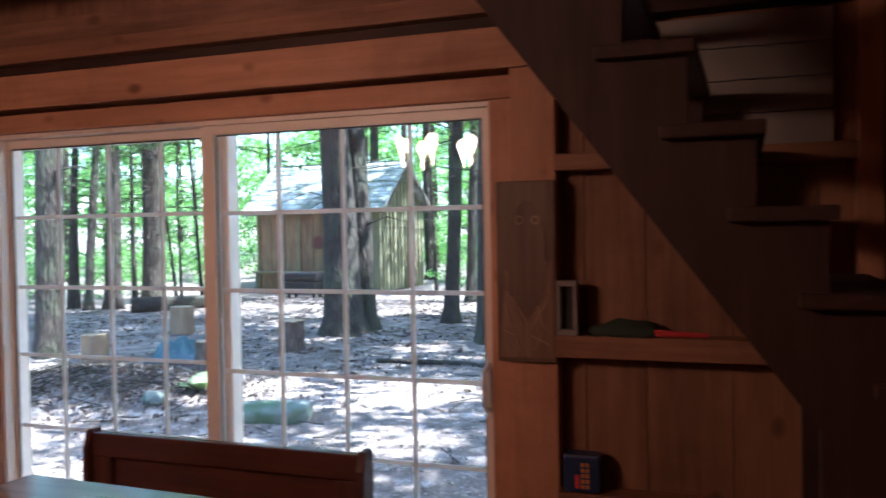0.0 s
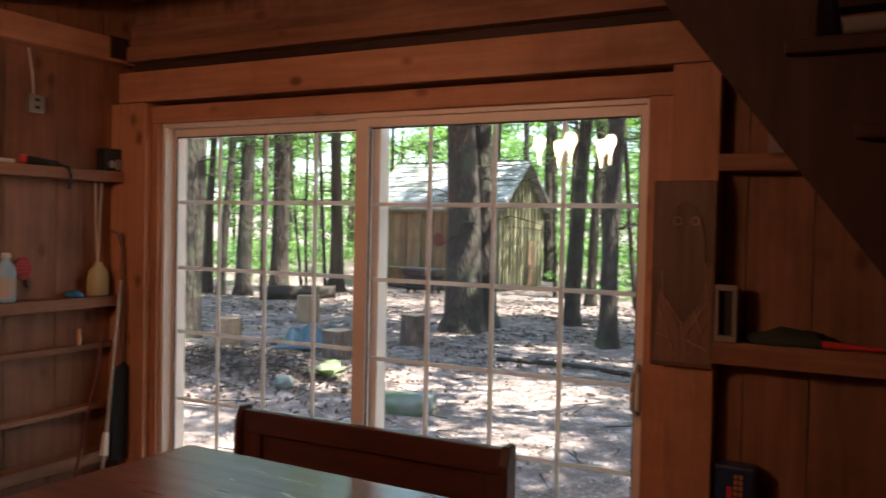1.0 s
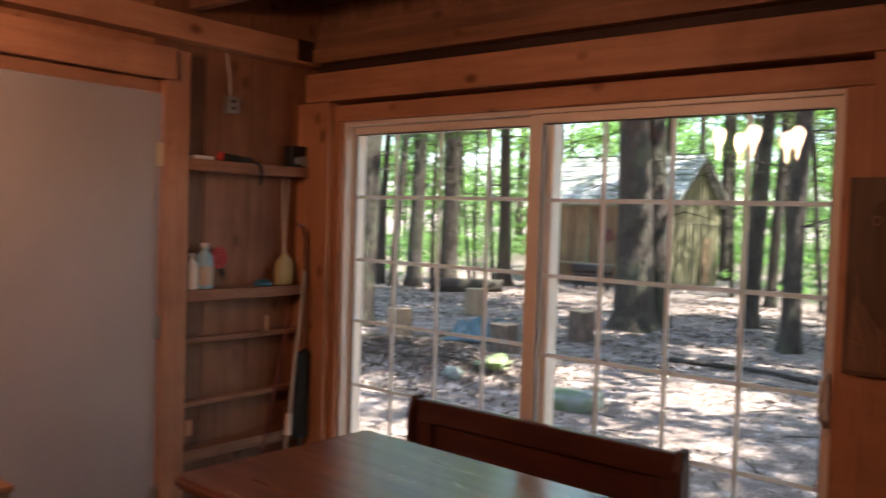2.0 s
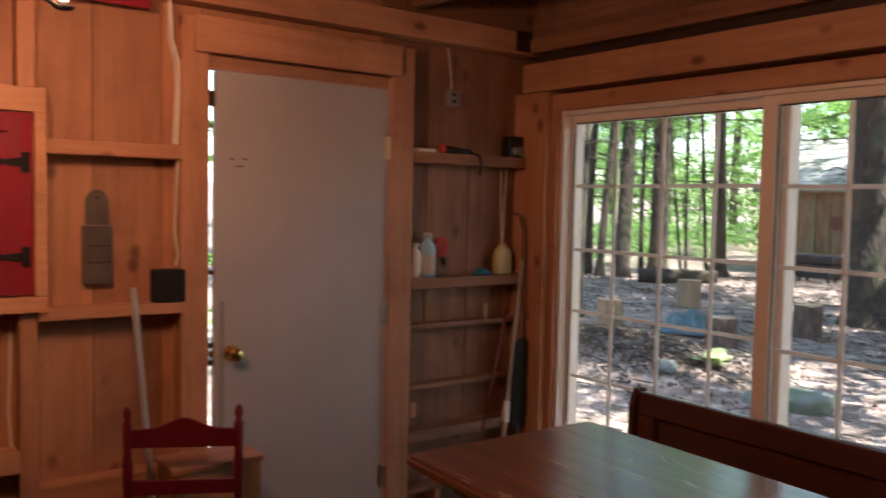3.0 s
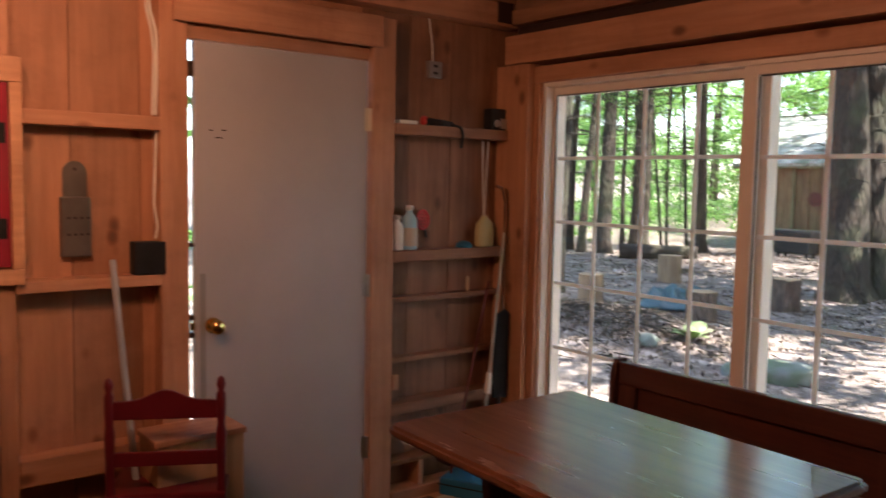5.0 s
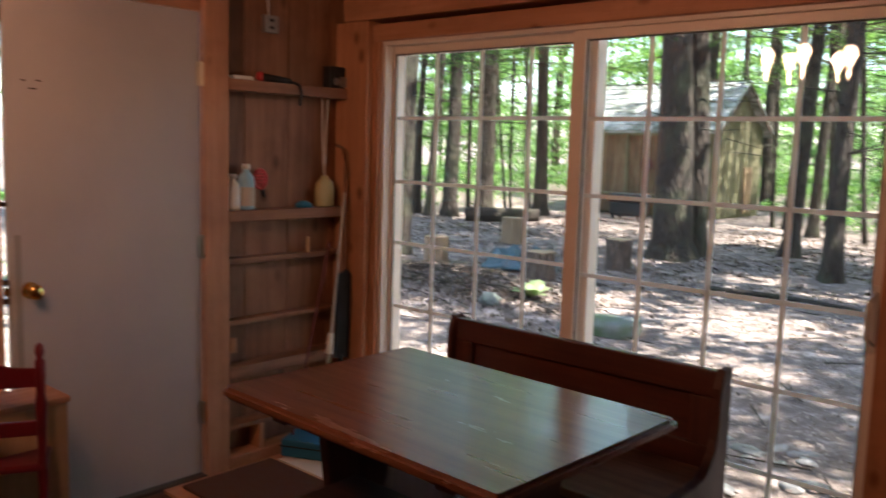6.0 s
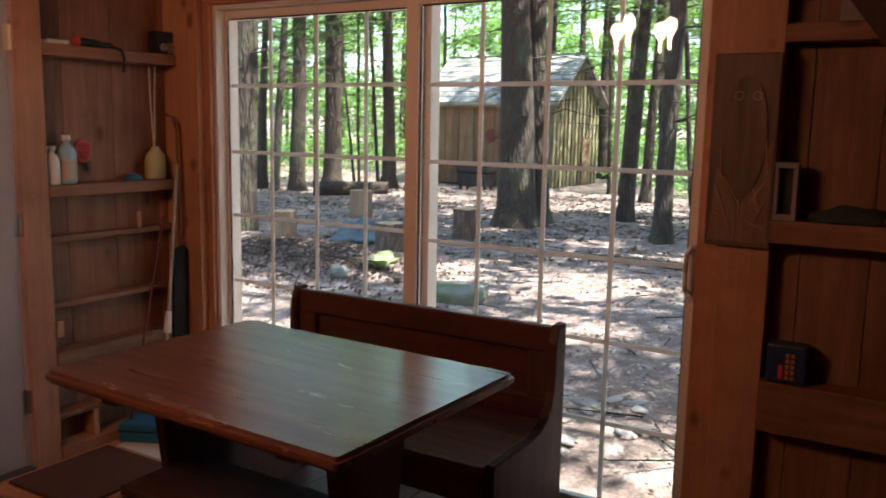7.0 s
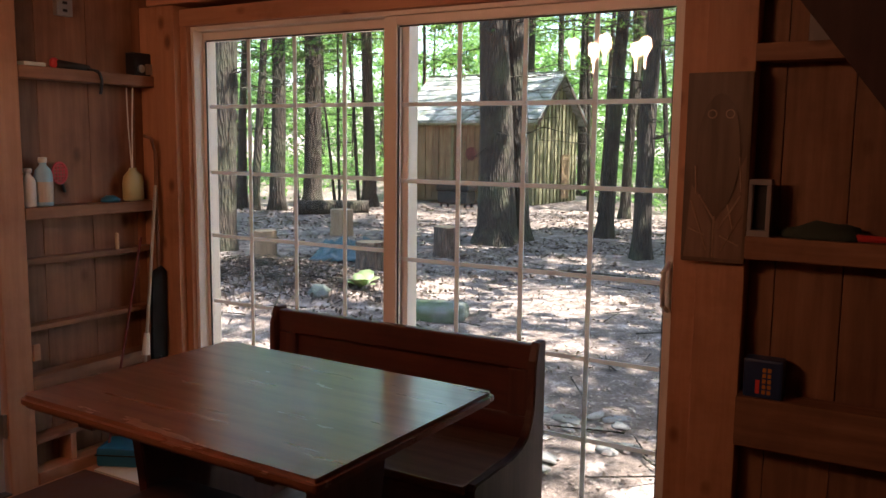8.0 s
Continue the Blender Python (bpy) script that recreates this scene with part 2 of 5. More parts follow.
ROOFING = rock_material("grey_roof_shingle", (0.62, 0.62, 0.6), (0.16, 0.18, 0.14), 0.36)
SPLIT = wood("split_log_wood", (0.3, 0.205, 0.12), (0.15, 0.095, 0.055), 2, 0.85, 24, 0.0, 0.3)
CUT = wood("cut_stump_face", (0.5, 0.36, 0.22), (0.3, 0.19, 0.1), 2, 0.8, 20, 0.0, 0.3)


# ---- mesh helpers ----
def box(bm, x0, y0, z0, x1, y1, z1, bevel=0.0):
    """Adds a box between two corners, its edges eased by bevel."""
    r = bmesh.ops.create_cube(bm, size=1.0, matrix=Matrix.LocRotScale(((x0 + x1) / 2, (y0 + y1) / 2, (z0 + z1) / 2), None, (abs(x1 - x0), abs(y1 - y0), abs(z1 - z0))))
    if bevel:
        edges = list({e for v in r["verts"] for e in v.link_edges})
        bmesh.ops.bevel(bm, geom=edges, offset=bevel, segments=2, affect="EDGES", profile=0.6)
    return bm


def boxed(*a, bevel=0.003):
    return box(bmesh.new(), *a, bevel=bevel)


def rod(bm, a, b, r0, r1=None, seg=10):
    """Adds a round bar from a to b."""
    a, b = Vector(a), Vector(b)
    d = b - a
    m = Matrix.Translation((a + b) / 2) @ d.to_track_quat("Z", "Y").to_matrix().to_4x4()
    bmesh.ops.create_cone(bm, cap_ends=True, segments=seg, radius1=r0, radius2=r0 if r1 is None else r1, depth=d.length, matrix=m)
    return bm


def lathe(bm, centre, profile, seg=16):
    """Adds a turned body: profile holds radius and height pairs, from the bottom up."""
    rings = [[bm.verts.new((centre[0] + r * math.cos(k * math.tau / seg), centre[1] + r * math.sin(k * math.tau / seg), centre[2] + z)) for k in range(seg)] for r, z in profile]
    for a, b in zip(rings, rings[1:]):
        for k in range(seg):
            bm.faces.new((a[k], a[(k + 1) % seg], b[(k + 1) % seg], b[k]))
    bm.faces.new(rings[0][::-1])
    bm.faces.new(rings[-1])
    return bm


def prism(bm, outline, axis, lo, hi, bevel=0.0):
    """Adds a flat shape, given by its outline in the two other axes, with a thickness along one axis."""
    def at(u, v, w):
        return (w, u, v) if axis == 0 else (u, w, v) if axis == 1 else (u, v, w)
    a, b = ([bm.verts.new(at(u, v, w)) for u, v in outline] for w in (lo, hi))
    n = len(outline)
    faces = [bm.faces.new(a), bm.faces.new(b[::-1])] + [bm.faces.new((a[(k + 1) % n], a[k], b[k], b[(k + 1) % n])) for k in range(n)]
    bmesh.ops.recalc_face_normals(bm, faces=faces)
    if bevel:
        bmesh.ops.bevel(bm, geom=list({e for f in faces[:2] for e in f.edges}), offset=bevel, segments=2, affect="EDGES")
    return bm


def tube(bm, points, r, seg=6):
    for a, b in zip(points, points[1:]):
        rod(bm, a, b, r, seg=seg)
    return bm


def mesh_of(name, bm, material, smooth=False):
    me = bpy.data.meshes.new(name)
    bm.to_mesh(me)
    bm.free()
    me.materials.append(material)
    if smooth:
        me.shade_smooth()
    return me


def thing(name, label, category, at=(0, 0, 0), group="", kind=""):
    e = new(name)
    e.location = at
    e.empty_display_size = 0.1
    return tagged(e, label, category, group, kind)


def part(name, bm, material, parent, label="", smooth=False):
    """Links a bmesh, built in world coordinates, as one part under a thing or a part."""
    ob = new(name, mesh_of(name, bm, material, smooth))
    ob.parent = parent
    if parent.type == "EMPTY":
        ob.matrix_parent_inverse = Matrix.Translation(-parent.location)
    return tagged(ob, label)


def solid(name, bm, material, label, category="", group="", kind="", smooth=False):
    """Links a bmesh as a top-level thing of one mesh."""
    return tagged(new(name, mesh_of(name, bm, material, smooth)), label, category, group, kind)

# ---- the room's shell ----
X_END, Y_END, TOP = 5.4, -5.6, 2.62
DOOR_L, DOOR_R = -1.708, -0.872          # door opening in the west wall
WIN_L, WIN_R, WIN_T, WIN_B = 0.16, 2.495, 2.005, 0.0

floor = solid("floor", boxed(-0.2, Y_END - 0.2, -0.12, X_END + 0.2, 0.12, -0.02, bevel=0), PLATE, "dark worn wooden plank floor of a cabin", "floor", kind="structure")
ceiling = solid("ceiling", boxed(-0.2, Y_END - 0.2, TOP, X_END + 0.2, 0.3, TOP + 0.06, bevel=0), OLD[0], "aged dark board underside of the loft", "ceiling", kind="structure")
bm = bmesh.new()
for y in (-0.66, -1.27, -1.88, -2.49, -3.10, -3.71, -4.32, -4.93):
    box(bm, -0.08, y - 0.05, 2.44, X_END, y, TOP, 0.004)
joists = solid("trim", bm, OLD[0], "aged dark timber ceiling joists", "beam", kind="structure")

bm = box(bmesh.new(), -0.16, Y_END, -0.1, -0.115, DOOR_L, TOP)
box(bm, -0.16, DOOR_R, -0.1, -0.115, 0.1, TOP)
box(bm, -0.16, DOOR_L, 2.07, -0.115, DOOR_R, TOP)
wall_west = solid("wall_west", bm, OLD[2], "board and stud wall of warm brown pine", "wall", kind="structure")
bm = box(bmesh.new(), -0.16, 0.07, -0.1, WIN_L - 0.02, 0.11, TOP)
box(bm, WIN_R + 0.02, 0.07, -0.1, X_END + 0.1, 0.11, TOP)
box(bm, WIN_L - 0.02, 0.07, WIN_T + 0.02, WIN_R + 0.02, 0.11, TOP)
wall_north = solid("wall_north", bm, OLD[2], "board and stud wall of brown pine around the patio door", "wall", kind="structure")
wall_south = solid("wall_south", boxed(-0.16, Y_END - 0.1, -0.1, X_END + 0.1, Y_END, TOP, bevel=0), OLD[2], "plain brown pine board wall", "wall", kind="structure")
wall_east = solid("wall_east", boxed(X_END, Y_END, -0.1, X_END + 0.1, 0.1, TOP, bevel=0), OLD[2], "plain brown pine board wall", "wall", kind="structure")


def timber(name, parent, x0, y0, z0, x1, y1, z1, axis, mats=TIMBER, bevel=0.005):
    return part(name, boxed(x0, y0, z0, x1, y1, z1, bevel=bevel), mats[axis], parent)


# west wall: the sheathing seen between the studs, then the frame
SEAMS = (-3.37, -3.11, -2.86, -2.607, -2.362, -2.113, -1.863, -1.708)
for a, b in zip(SEAMS, SEAMS[1:]):
    part("board", boxed(-0.115, a + 0.0014, -0.02, -0.09, b - 0.0014, TOP, bevel=0.002), BOARD_Z, wall_west)
# niche boards and ledges: the recess's shade is in their darker colour
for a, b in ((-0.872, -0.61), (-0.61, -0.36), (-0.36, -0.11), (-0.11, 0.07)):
    part("board", boxed(-0.115, a + 0.0014, -0.02, -0.09, b - 0.0014, TOP, bevel=0.002), SHADED_PINE[2], wall_west)
for a, b in ((-1.708, -1.44), (-1.44, -1.17), (-1.17, -0.872)):
    part("board", boxed(-0.115, a + 0.0014, 2.075, -0.09, b - 0.0014, TOP, bevel=0.002), BOARD_Z, wall_west)
timber("door_post", wall_west, -0.09, -1.817, 0, 0.0, -1.708, 2.235, 2)
timber("door_post", wall_west, -0.09, -0.872, 0, 0.004, -0.752, 2.235, 2)
timber("door_header", wall_west, 0.0045, -1.774, 2.1, 0.038, -0.843, 2.234, 1)
timber("head_jamb", wall_west, -0.09, -1.7075, 2.048, -0.03, -0.8725, 2.099, 1)
timber("plate_beam", wall_west, -0.0895, Y_END, 2.285, 0.012, 0.0, 2.395, 1)
timber("stud", wall_west, -0.0895, -2.376, 1.91, -0.002, -2.322, 2.284, 2)
timber("stud", wall_west, -0.0895, -2.376, 0, -0.002, -2.319, 1.141, 2)
timber("stud", wall_west, -0.0895, -2.70, 1.91, -0.002, -2.591, 2.284, 2)
timber("stud", wall_west, -0.0895, -1.672, 2.396, -0.002, -1.588, TOP, 2)
timber("noggin", wall_west, -0.0895, -2.294, 1.69, 0.012, -1.818, 1.741, 1)
timber("noggin", wall_west, -0.0895, -2.318, 1.108, 0.012, -1.818, 1.15, 1)
timber("noggin", wall_west, -0.0895, -3.3, 0.583, 0.004, -2.377, 0.66, 1)
timber("noggin", wall_west, -0.0895, -2.318, 0.42, 0.004, -1.818, 0.517, 1)
timber("beam_block", wall_west, -0.0885, -0.16, 2.30, 0.02, -0.06, 2.40, 2, STAIR)
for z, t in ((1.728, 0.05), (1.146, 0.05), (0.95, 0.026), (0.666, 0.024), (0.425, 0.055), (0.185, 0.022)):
    timber("shelf_ledge", wall_west, -0.0893, -0.751, z, -0.03 if 0.6 < z < 1.0 else 0.006, -0.067, z + t, 1, SHADED_PINE)
timber("shelf_divider", wall_west, -0.089, -0.585, 0.06, -0.002, -0.556, 0.184, 2)
timber("baseboard_low", wall_west, -0.089, -0.751, 0, 0.012, -0.067, 0.06, 1)

# north wall: posts, header timbers and the boards behind the stair
timber("post", wall_north, -0.0885, -0.065, 0, 0.141, 0.0695, 2.1, 2)
timber("post", wall_north, 2.564, -0.07, 0, 2.718, 0.0695, 2.1, 2)
timber("header_beam", wall_north, -0.03, -0.072, 2.102, 2.725, 0.0695, 2.242, 0)
# darker timbers carry the gloom under the loft in their colour
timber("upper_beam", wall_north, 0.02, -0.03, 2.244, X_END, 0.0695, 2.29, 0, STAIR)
timber("upper_beam", wall_north, 0.02, -0.075, 2.292, X_END, 0.0695, 2.362, 0, SHADED_PINE)
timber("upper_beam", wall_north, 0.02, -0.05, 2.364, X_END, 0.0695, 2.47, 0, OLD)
timber("window_casing", wall_north, 0.1415, -0.028, 0, 0.185, 0.0695, 2.005, 2)
timber("window_casing", wall_north, 2.4775, -0.028, 0, 2.5635, 0.0695, 2.005, 2)
timber("window_casing", wall_north, 0.1415, -0.03, 2.006, 2.5635, 0.0695, 2.083, 0)
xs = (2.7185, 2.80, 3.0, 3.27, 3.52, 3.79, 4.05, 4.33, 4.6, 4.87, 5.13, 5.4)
# boards and ledges behind the stair, toned down for the dimness there
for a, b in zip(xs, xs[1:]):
    part("board", boxed(a + 0.0014, 0.0, -0.02, b - 0.0014, 0.0695, 2.223, bevel=0.002), SHADED_PINE[2], wall_north)
timber("shelf_ledge", wall_north, 2.7185, -0.1, 1.745, 3.62, -0.0005, 1.8, 0, SHADED_PINE)
timber("shelf_ledge", wall_north, 2.7185, -0.105, 1.13, 3.62, -0.0005, 1.203, 0, SHADED_PINE)
timber("shelf_ledge", wall_north, 2.7185, -0.105, 0.518, 3.62, -0.0005, 0.684, 0, SHADED_PINE)
timber("stud", wall_north, 3.621, -0.1, 0, 3.69, -0.0005, 2.222, 2)

# ---- patio door ----
window = thing("window_1", "white vinyl sliding patio door with a white grille", "patio door", (1.33, 0, 0), kind="structure")
bm = box(bmesh.new(), 0.1855, -0.004, 0, 0.204, 0.1, 2.004, 0.003)
box(bm, 2.463, -0.004, 0, 2.4765, 0.1, 2.004, 0.003)
box(bm, 0.2045, -0.004, 1.985, 2.4625, 0.1, 2.004, 0.003)
box(bm, 0.2045, -0.004, 0, 2.4625, 0.1, 0.03, 0.003)
part("outer_frame", bm, VINYL, window)


def sash(name, x0, x1, y0, y1, left, right, cols, rows, handle, ym):
    """One glazed panel: rails and stiles, the pane, its gasket and the grille bars."""
    z0, z1, top, low = 0.032, 1.983, 0.036, 0.05
    bm = box(bmesh.new(), x0, y0, z0, x0 + left, y1, z1, 0.003)
    box(bm, x1 - right, y0, z0, x1, y1, z1, 0.003)
    box(bm, x0 + left, y0, z1 - top, x1 - right, y1, z1, 0.003)
    box(bm, x0 + left, y0, z0, x1 - right, y1, z0 + low, 0.003)
    fr = part(name, bm, VINYL, window)
    gx0, gx1, gz0, gz1 = x0 + left, x1 - right, z0 + low, z1 - top
    pane = part("pane", boxed(gx0 + 0.001, ym - 0.003, gz0 + 0.001, gx1 - 0.001, ym + 0.003, gz1 - 0.001, bevel=0), GLASS, fr, "clear glass pane")
    pane.visible_shadow = False
    bm = bmesh.new()
    for a in (gx0, gx1 - 0.006):
        box(bm, a + 0.0004, ym - 0.009, gz0 + 0.0065, a + 0.0056, ym - 0.0035, gz1 - 0.0065)
    box(bm, gx0 + 0.006, ym - 0.009, gz1 - 0.006, gx1 - 0.006, ym - 0.0035, gz1 - 0.0005)
    part("gasket", bm, GASKET, fr, "black rubber gasket")
    for c in cols:
        part("muntin", boxed(c - 0.0092, ym + 0.0035, gz0, c + 0.0092, ym + 0.011, gz1, bevel=0.002), GRILLE, fr)
    for r in rows:
        part("muntin", boxed(gx0, ym + 0.0112, r - 0.0085, gx1, ym + 0.0185, r + 0.0085, bevel=0.002), GRILLE, fr)
    if handle:
        bm = tube(bmesh.new(), [(2.458, -0.002, 1.085), (2.452, -0.045, 1.06), (2.450, -0.05, 1.0), (2.452, -0.045, 0.94), (2.458, -0.002, 0.915)], 0.008, 8)
        box(bm, 2.446, -0.006, 0.89, 2.47, 0.004, 1.11, 0.002)
        part("pull_handle", bm, WHITE, fr, "white plastic pull handle", True)
    return fr


sash("fixed_panel", 0.205, 1.36, 0.05, 0.12, 0.016, 0.05, (0.48, 0.75, 1.023), (1.641, 1.33, 1.026, 0.704, 0.386), False, 0.06)
sash("sliding_panel", 1.268, 2.462, 0.004, 0.042, 0.061, 0.02, (1.605, 1.884, 2.159), (1.636, 1.328, 1.004, 0.692, 0.382), True, 0.023)

# ---- entrance door ----
door = thing("door_1", "grey primed steel door, not quite shut, with a brass knob", "door", (-0.03, -1.26, 0), kind="structure")
slab = part("door_slab", boxed(-0.06, -1.674, 0.02, -0.022, -0.884, 2.042, bevel=0.004), DOOR_GREY, door)
bm = lathe(bmesh.new(), (0, 0, 0), [(0.032, 0.0), (0.032, 0.006), (0.012, 0.01), (0.011, 0.03), (0.02, 0.036), (0.028, 0.046), (0.029, 0.058), (0.022, 0.068), (0.006, 0.072)], 20)
bm.transform(Matrix.Translation((-0.0218, -1.606, 0.93)) @ Matrix.Rotation(radians(90), 4, "Y"))
part("door_knob", bm, BRASS, slab, "polished brass door knob", True)
part("edge_plate", boxed(-0.0216, -1.657, 0.62, -0.0195, -1.634, 1.14, bevel=0.001), paint("worn_edge_strip", (0.3, 0.28, 0.25), 0.6), slab, "worn grey strip beside the latch")
for z in (1.785, 1.045, 0.3):
    bm = rod(bmesh.new(), (-0.012, -0.876, z - 0.05), (-0.012, -0.876, z + 0.05), 0.008)
    box(bm, -0.0215, -0.9, z - 0.05, -0.018, -0.878, z + 0.05)
    part("hinge", bm, CREAM if z > 1.5 else STEEL, door, "brass butt hinge" if z > 1.5 else "dull steel hinge")
bm = bmesh.new()
for y, z, w in ((-1.618, 1.70, 0.018), (-1.566, 1.702, 0.022), (-1.592, 1.672, 0.03)):
    box(bm, -0.0217, y, z, -0.0205, y + w, z + 0.005)
part("scuff", bm, PLATE, slab, "dark scuff marks")
for z0, z1 in ((1.905, 1.965), (1.245, 1.262), (0.885, 0.905), (0.955, 0.975), (0.47, 0.50)):
    part("weather_strip", boxed(-0.052, -1.7035, z0, -0.034, -1.6745, z1, bevel=0.002), PLATE, door, "torn dark weather strip")
part("latch_bolt", boxed(-0.048, -1.69, 0.915, -0.034, -1.6742, 0.945, bevel=0.002), BRASS, slab, "brass latch bolt")
part("threshold", boxed(-0.115, -1.7, -0.018, 0.01, -0.873, 0.014, bevel=0.004), PLATE, door, "dark door threshold")

# ---- stair ----
stair = thing("staircase", "steep open wooden staircase of very dark timber", "staircase", (3.4, -0.5, 0))
RISE, RUN = 0.187, 0.143


def stringer(y0, y1):
    """A sawtooth stringer that climbs towards the west, in the plane of its own."""
    out = [(3.46, 0.0), (3.46, 1.115), (2.32, 2.615), (2.62, 2.615)]
    x, z = 2.62, 2.50
    while z > 0.25:
        out += [(x, z), (x + RUN, z)]
        x, z = x + RUN, z - RISE
    out += [(x, z), (x, 0.0)]
    return prism(bmesh.new(), out, 1, y0, y1, 0.0)


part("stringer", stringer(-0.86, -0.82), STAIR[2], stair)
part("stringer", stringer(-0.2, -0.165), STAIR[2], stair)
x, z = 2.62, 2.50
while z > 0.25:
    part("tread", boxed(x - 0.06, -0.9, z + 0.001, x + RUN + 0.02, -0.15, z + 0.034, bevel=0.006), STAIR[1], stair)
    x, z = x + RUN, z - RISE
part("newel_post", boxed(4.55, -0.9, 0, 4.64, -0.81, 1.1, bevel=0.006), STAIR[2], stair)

# ---- chandelier ----
CH = Vector((1.305, -2.591, 1.93))
lamp = thing("chandelier", "black iron chandelier with five lit clear bulbs", "chandelier", CH)
bm = lathe(bmesh.new(), CH, [(0.006, 0.0), (0.016, 0.008), (0.024, 0.024), (0.024, 0.046), (0.012, 0.056), (0.010, 0.2)], 16)
part("hub", bm, BLACK, lamp, "", True)
part("rod", rod(bmesh.new(), CH + Vector((0, 0, 0.19)), (CH.x, CH.y, TOP), 0.006), BLACK, lamp)
part("canopy", lathe(bmesh.new(), (CH.x, CH.y, TOP - 0.03), [(0.02, 0), (0.055, 0.012), (0.06, 0.0298)], 18), BLACK, lamp, "", True)
for k in range(5):
    a = radians(79 + 72 * k)
    d = Vector((math.cos(a), math.sin(a), 0))
    arm = part("arm", tube(bmesh.new(), [CH + Vector((0, 0, 0.035)), CH + d * 0.11 + Vector((0, 0, 0.031)), CH + d * 0.247 + Vector((0, 0, 0.038))], 0.0045, 8), BLACK, lamp, "", True)
    e = CH + d * 0.25 + Vector((0, 0, 0.035))
    part("socket", lathe(bmesh.new(), e, [(0.008, 0), (0.02, 0.003), (0.026, 0.009), (0.013, 0.012), (0.012, 0.0185)], 12), BLACK, arm, "", True)
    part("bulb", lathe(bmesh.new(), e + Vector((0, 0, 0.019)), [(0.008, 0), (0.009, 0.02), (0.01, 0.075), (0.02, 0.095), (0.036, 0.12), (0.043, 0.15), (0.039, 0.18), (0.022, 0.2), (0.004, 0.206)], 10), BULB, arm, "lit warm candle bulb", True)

# ---- table, settle and bench ----
table = thing("trestle_table", "dark reddish varnished trestle table with a scratched top", "table", (1.54, -1.04, 0))
c = 0.035
x0, x1, y0, y1 = 0.968, 2.112, -1.454, -0.626
top_outline = []
for cx, cy, turn in ((x1 - 0.02, y0 + 0.02, -90), (x1 - 0.025, y1 - 0.025, 0), (x0 + c, y1 - c, 90), (x0 + c, y0 + c, 180)):
    rad = abs(cx - (x1 if cx > 1.5 else x0))
    top_outline += [(cx + rad * math.cos(radians(turn + a)), cy + rad * math.sin(radians(turn + a))) for a in (0, 22, 45, 68, 90)]
part("tabletop", prism(bmesh.new(), top_outline, 2, 0.704, 0.742, 0.012), TABLE, table)
for xa in (1.16, 1.86):
    part("trestle_panel", prism(bmesh.new(), [(-1.20, 0.075), (-0.92, 0.075), (-0.94, 0.35), (-0.9, 0.655), (-1.22, 0.655), (-1.18, 0.35)], 0, xa, xa + 0.045, 0.004), SETTLE_Z, table)
    part("trestle_foot", boxed(xa - 0.012, -1.36, 0, xa + 0.057, -0.78, 0.074, bevel=0.008), SETTLE, table)
    part("top_cleat", boxed(xa - 0.012, -1.38, 0.656, xa + 0.057, -0.76, 0.7055, bevel=0.006), SETTLE, table)
part("stretcher", boxed(1.206, -1.075, 0.22, 1.859, -1.045, 0.32, bevel=0.004), SETTLE, table)
table.rotation_euler.z = radians(-2)


def settle_end(xa, xb):
    out = [(-0.19, 0.0), (-0.19, 0.802), (-0.245, 0.802), (-0.27, 0.74)]
    out += [(-0.274, 0.62), (-0.28, 0.57), (-0.295, 0.525), (-0.325, 0.488), (-0.37, 0.464), (-0.44, 0.452), (-0.70, 0.452), (-0.715, 0.437), (-0.715, 0.0)]
    return prism(bmesh.new(), out, 0, xa, xb, 0.004)


settle = thing("settle_bench", "dark red-brown wooden settle with a panelled back and box seat", "bench", (1.48, -0.45, 0))
part("end_panel", settle_end(0.885, 0.915), SETTLE_Z, settle)
part("end_panel", settle_end(2.058, 2.09), SETTLE_Z, settle)
bk = part("backrest", boxed(0.9155, -0.222, 0.45, 2.0575, -0.204, 0.79, bevel=0.002), SETTLE, settle)
part("top_rail", boxed(0.9155, -0.246, 0.70, 2.0575, -0.2225, 0.793, bevel=0.006), SETTLE, bk)
part("bottom_rail", boxed(0.9155, -0.246, 0.45, 2.0575, -0.2225, 0.53, bevel=0.004), SETTLE, bk)
for xa in (0.9155, 1.97):
    part("stile", boxed(xa, -0.2455, 0.531, xa + 0.085, -0.2225, 0.699, bevel=0.004), SETTLE_Z, bk)
part("seat", boxed(0.9155, -0.725, 0.42, 2.0575, -0.2045, 0.4496, bevel=0.006), wood("worn_seat_board", (0.24, 0.13, 0.075), (0.12, 0.06, 0.035), 0, 0.38, 24, 0.2, 0.1, 0.25, 0.5), settle)
part("apron", boxed(0.9155, -0.70, 0.31, 2.0575, -0.68, 0.419, bevel=0.002), SETTLE, settle)

bench = thing("low_bench", "backless wooden bench pushed under the table, its shade put into near-black colour", "bench", (1.6, -1.3, 0))
# bench coloured near black in place of the table's shadow
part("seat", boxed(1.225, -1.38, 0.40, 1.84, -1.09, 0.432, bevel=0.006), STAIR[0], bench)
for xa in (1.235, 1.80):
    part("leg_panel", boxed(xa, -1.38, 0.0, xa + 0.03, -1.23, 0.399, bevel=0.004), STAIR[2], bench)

# ---- red chair ----
chair = thing("ladder_back_chair", "dark red painted wooden chair with turned posts", "chair")


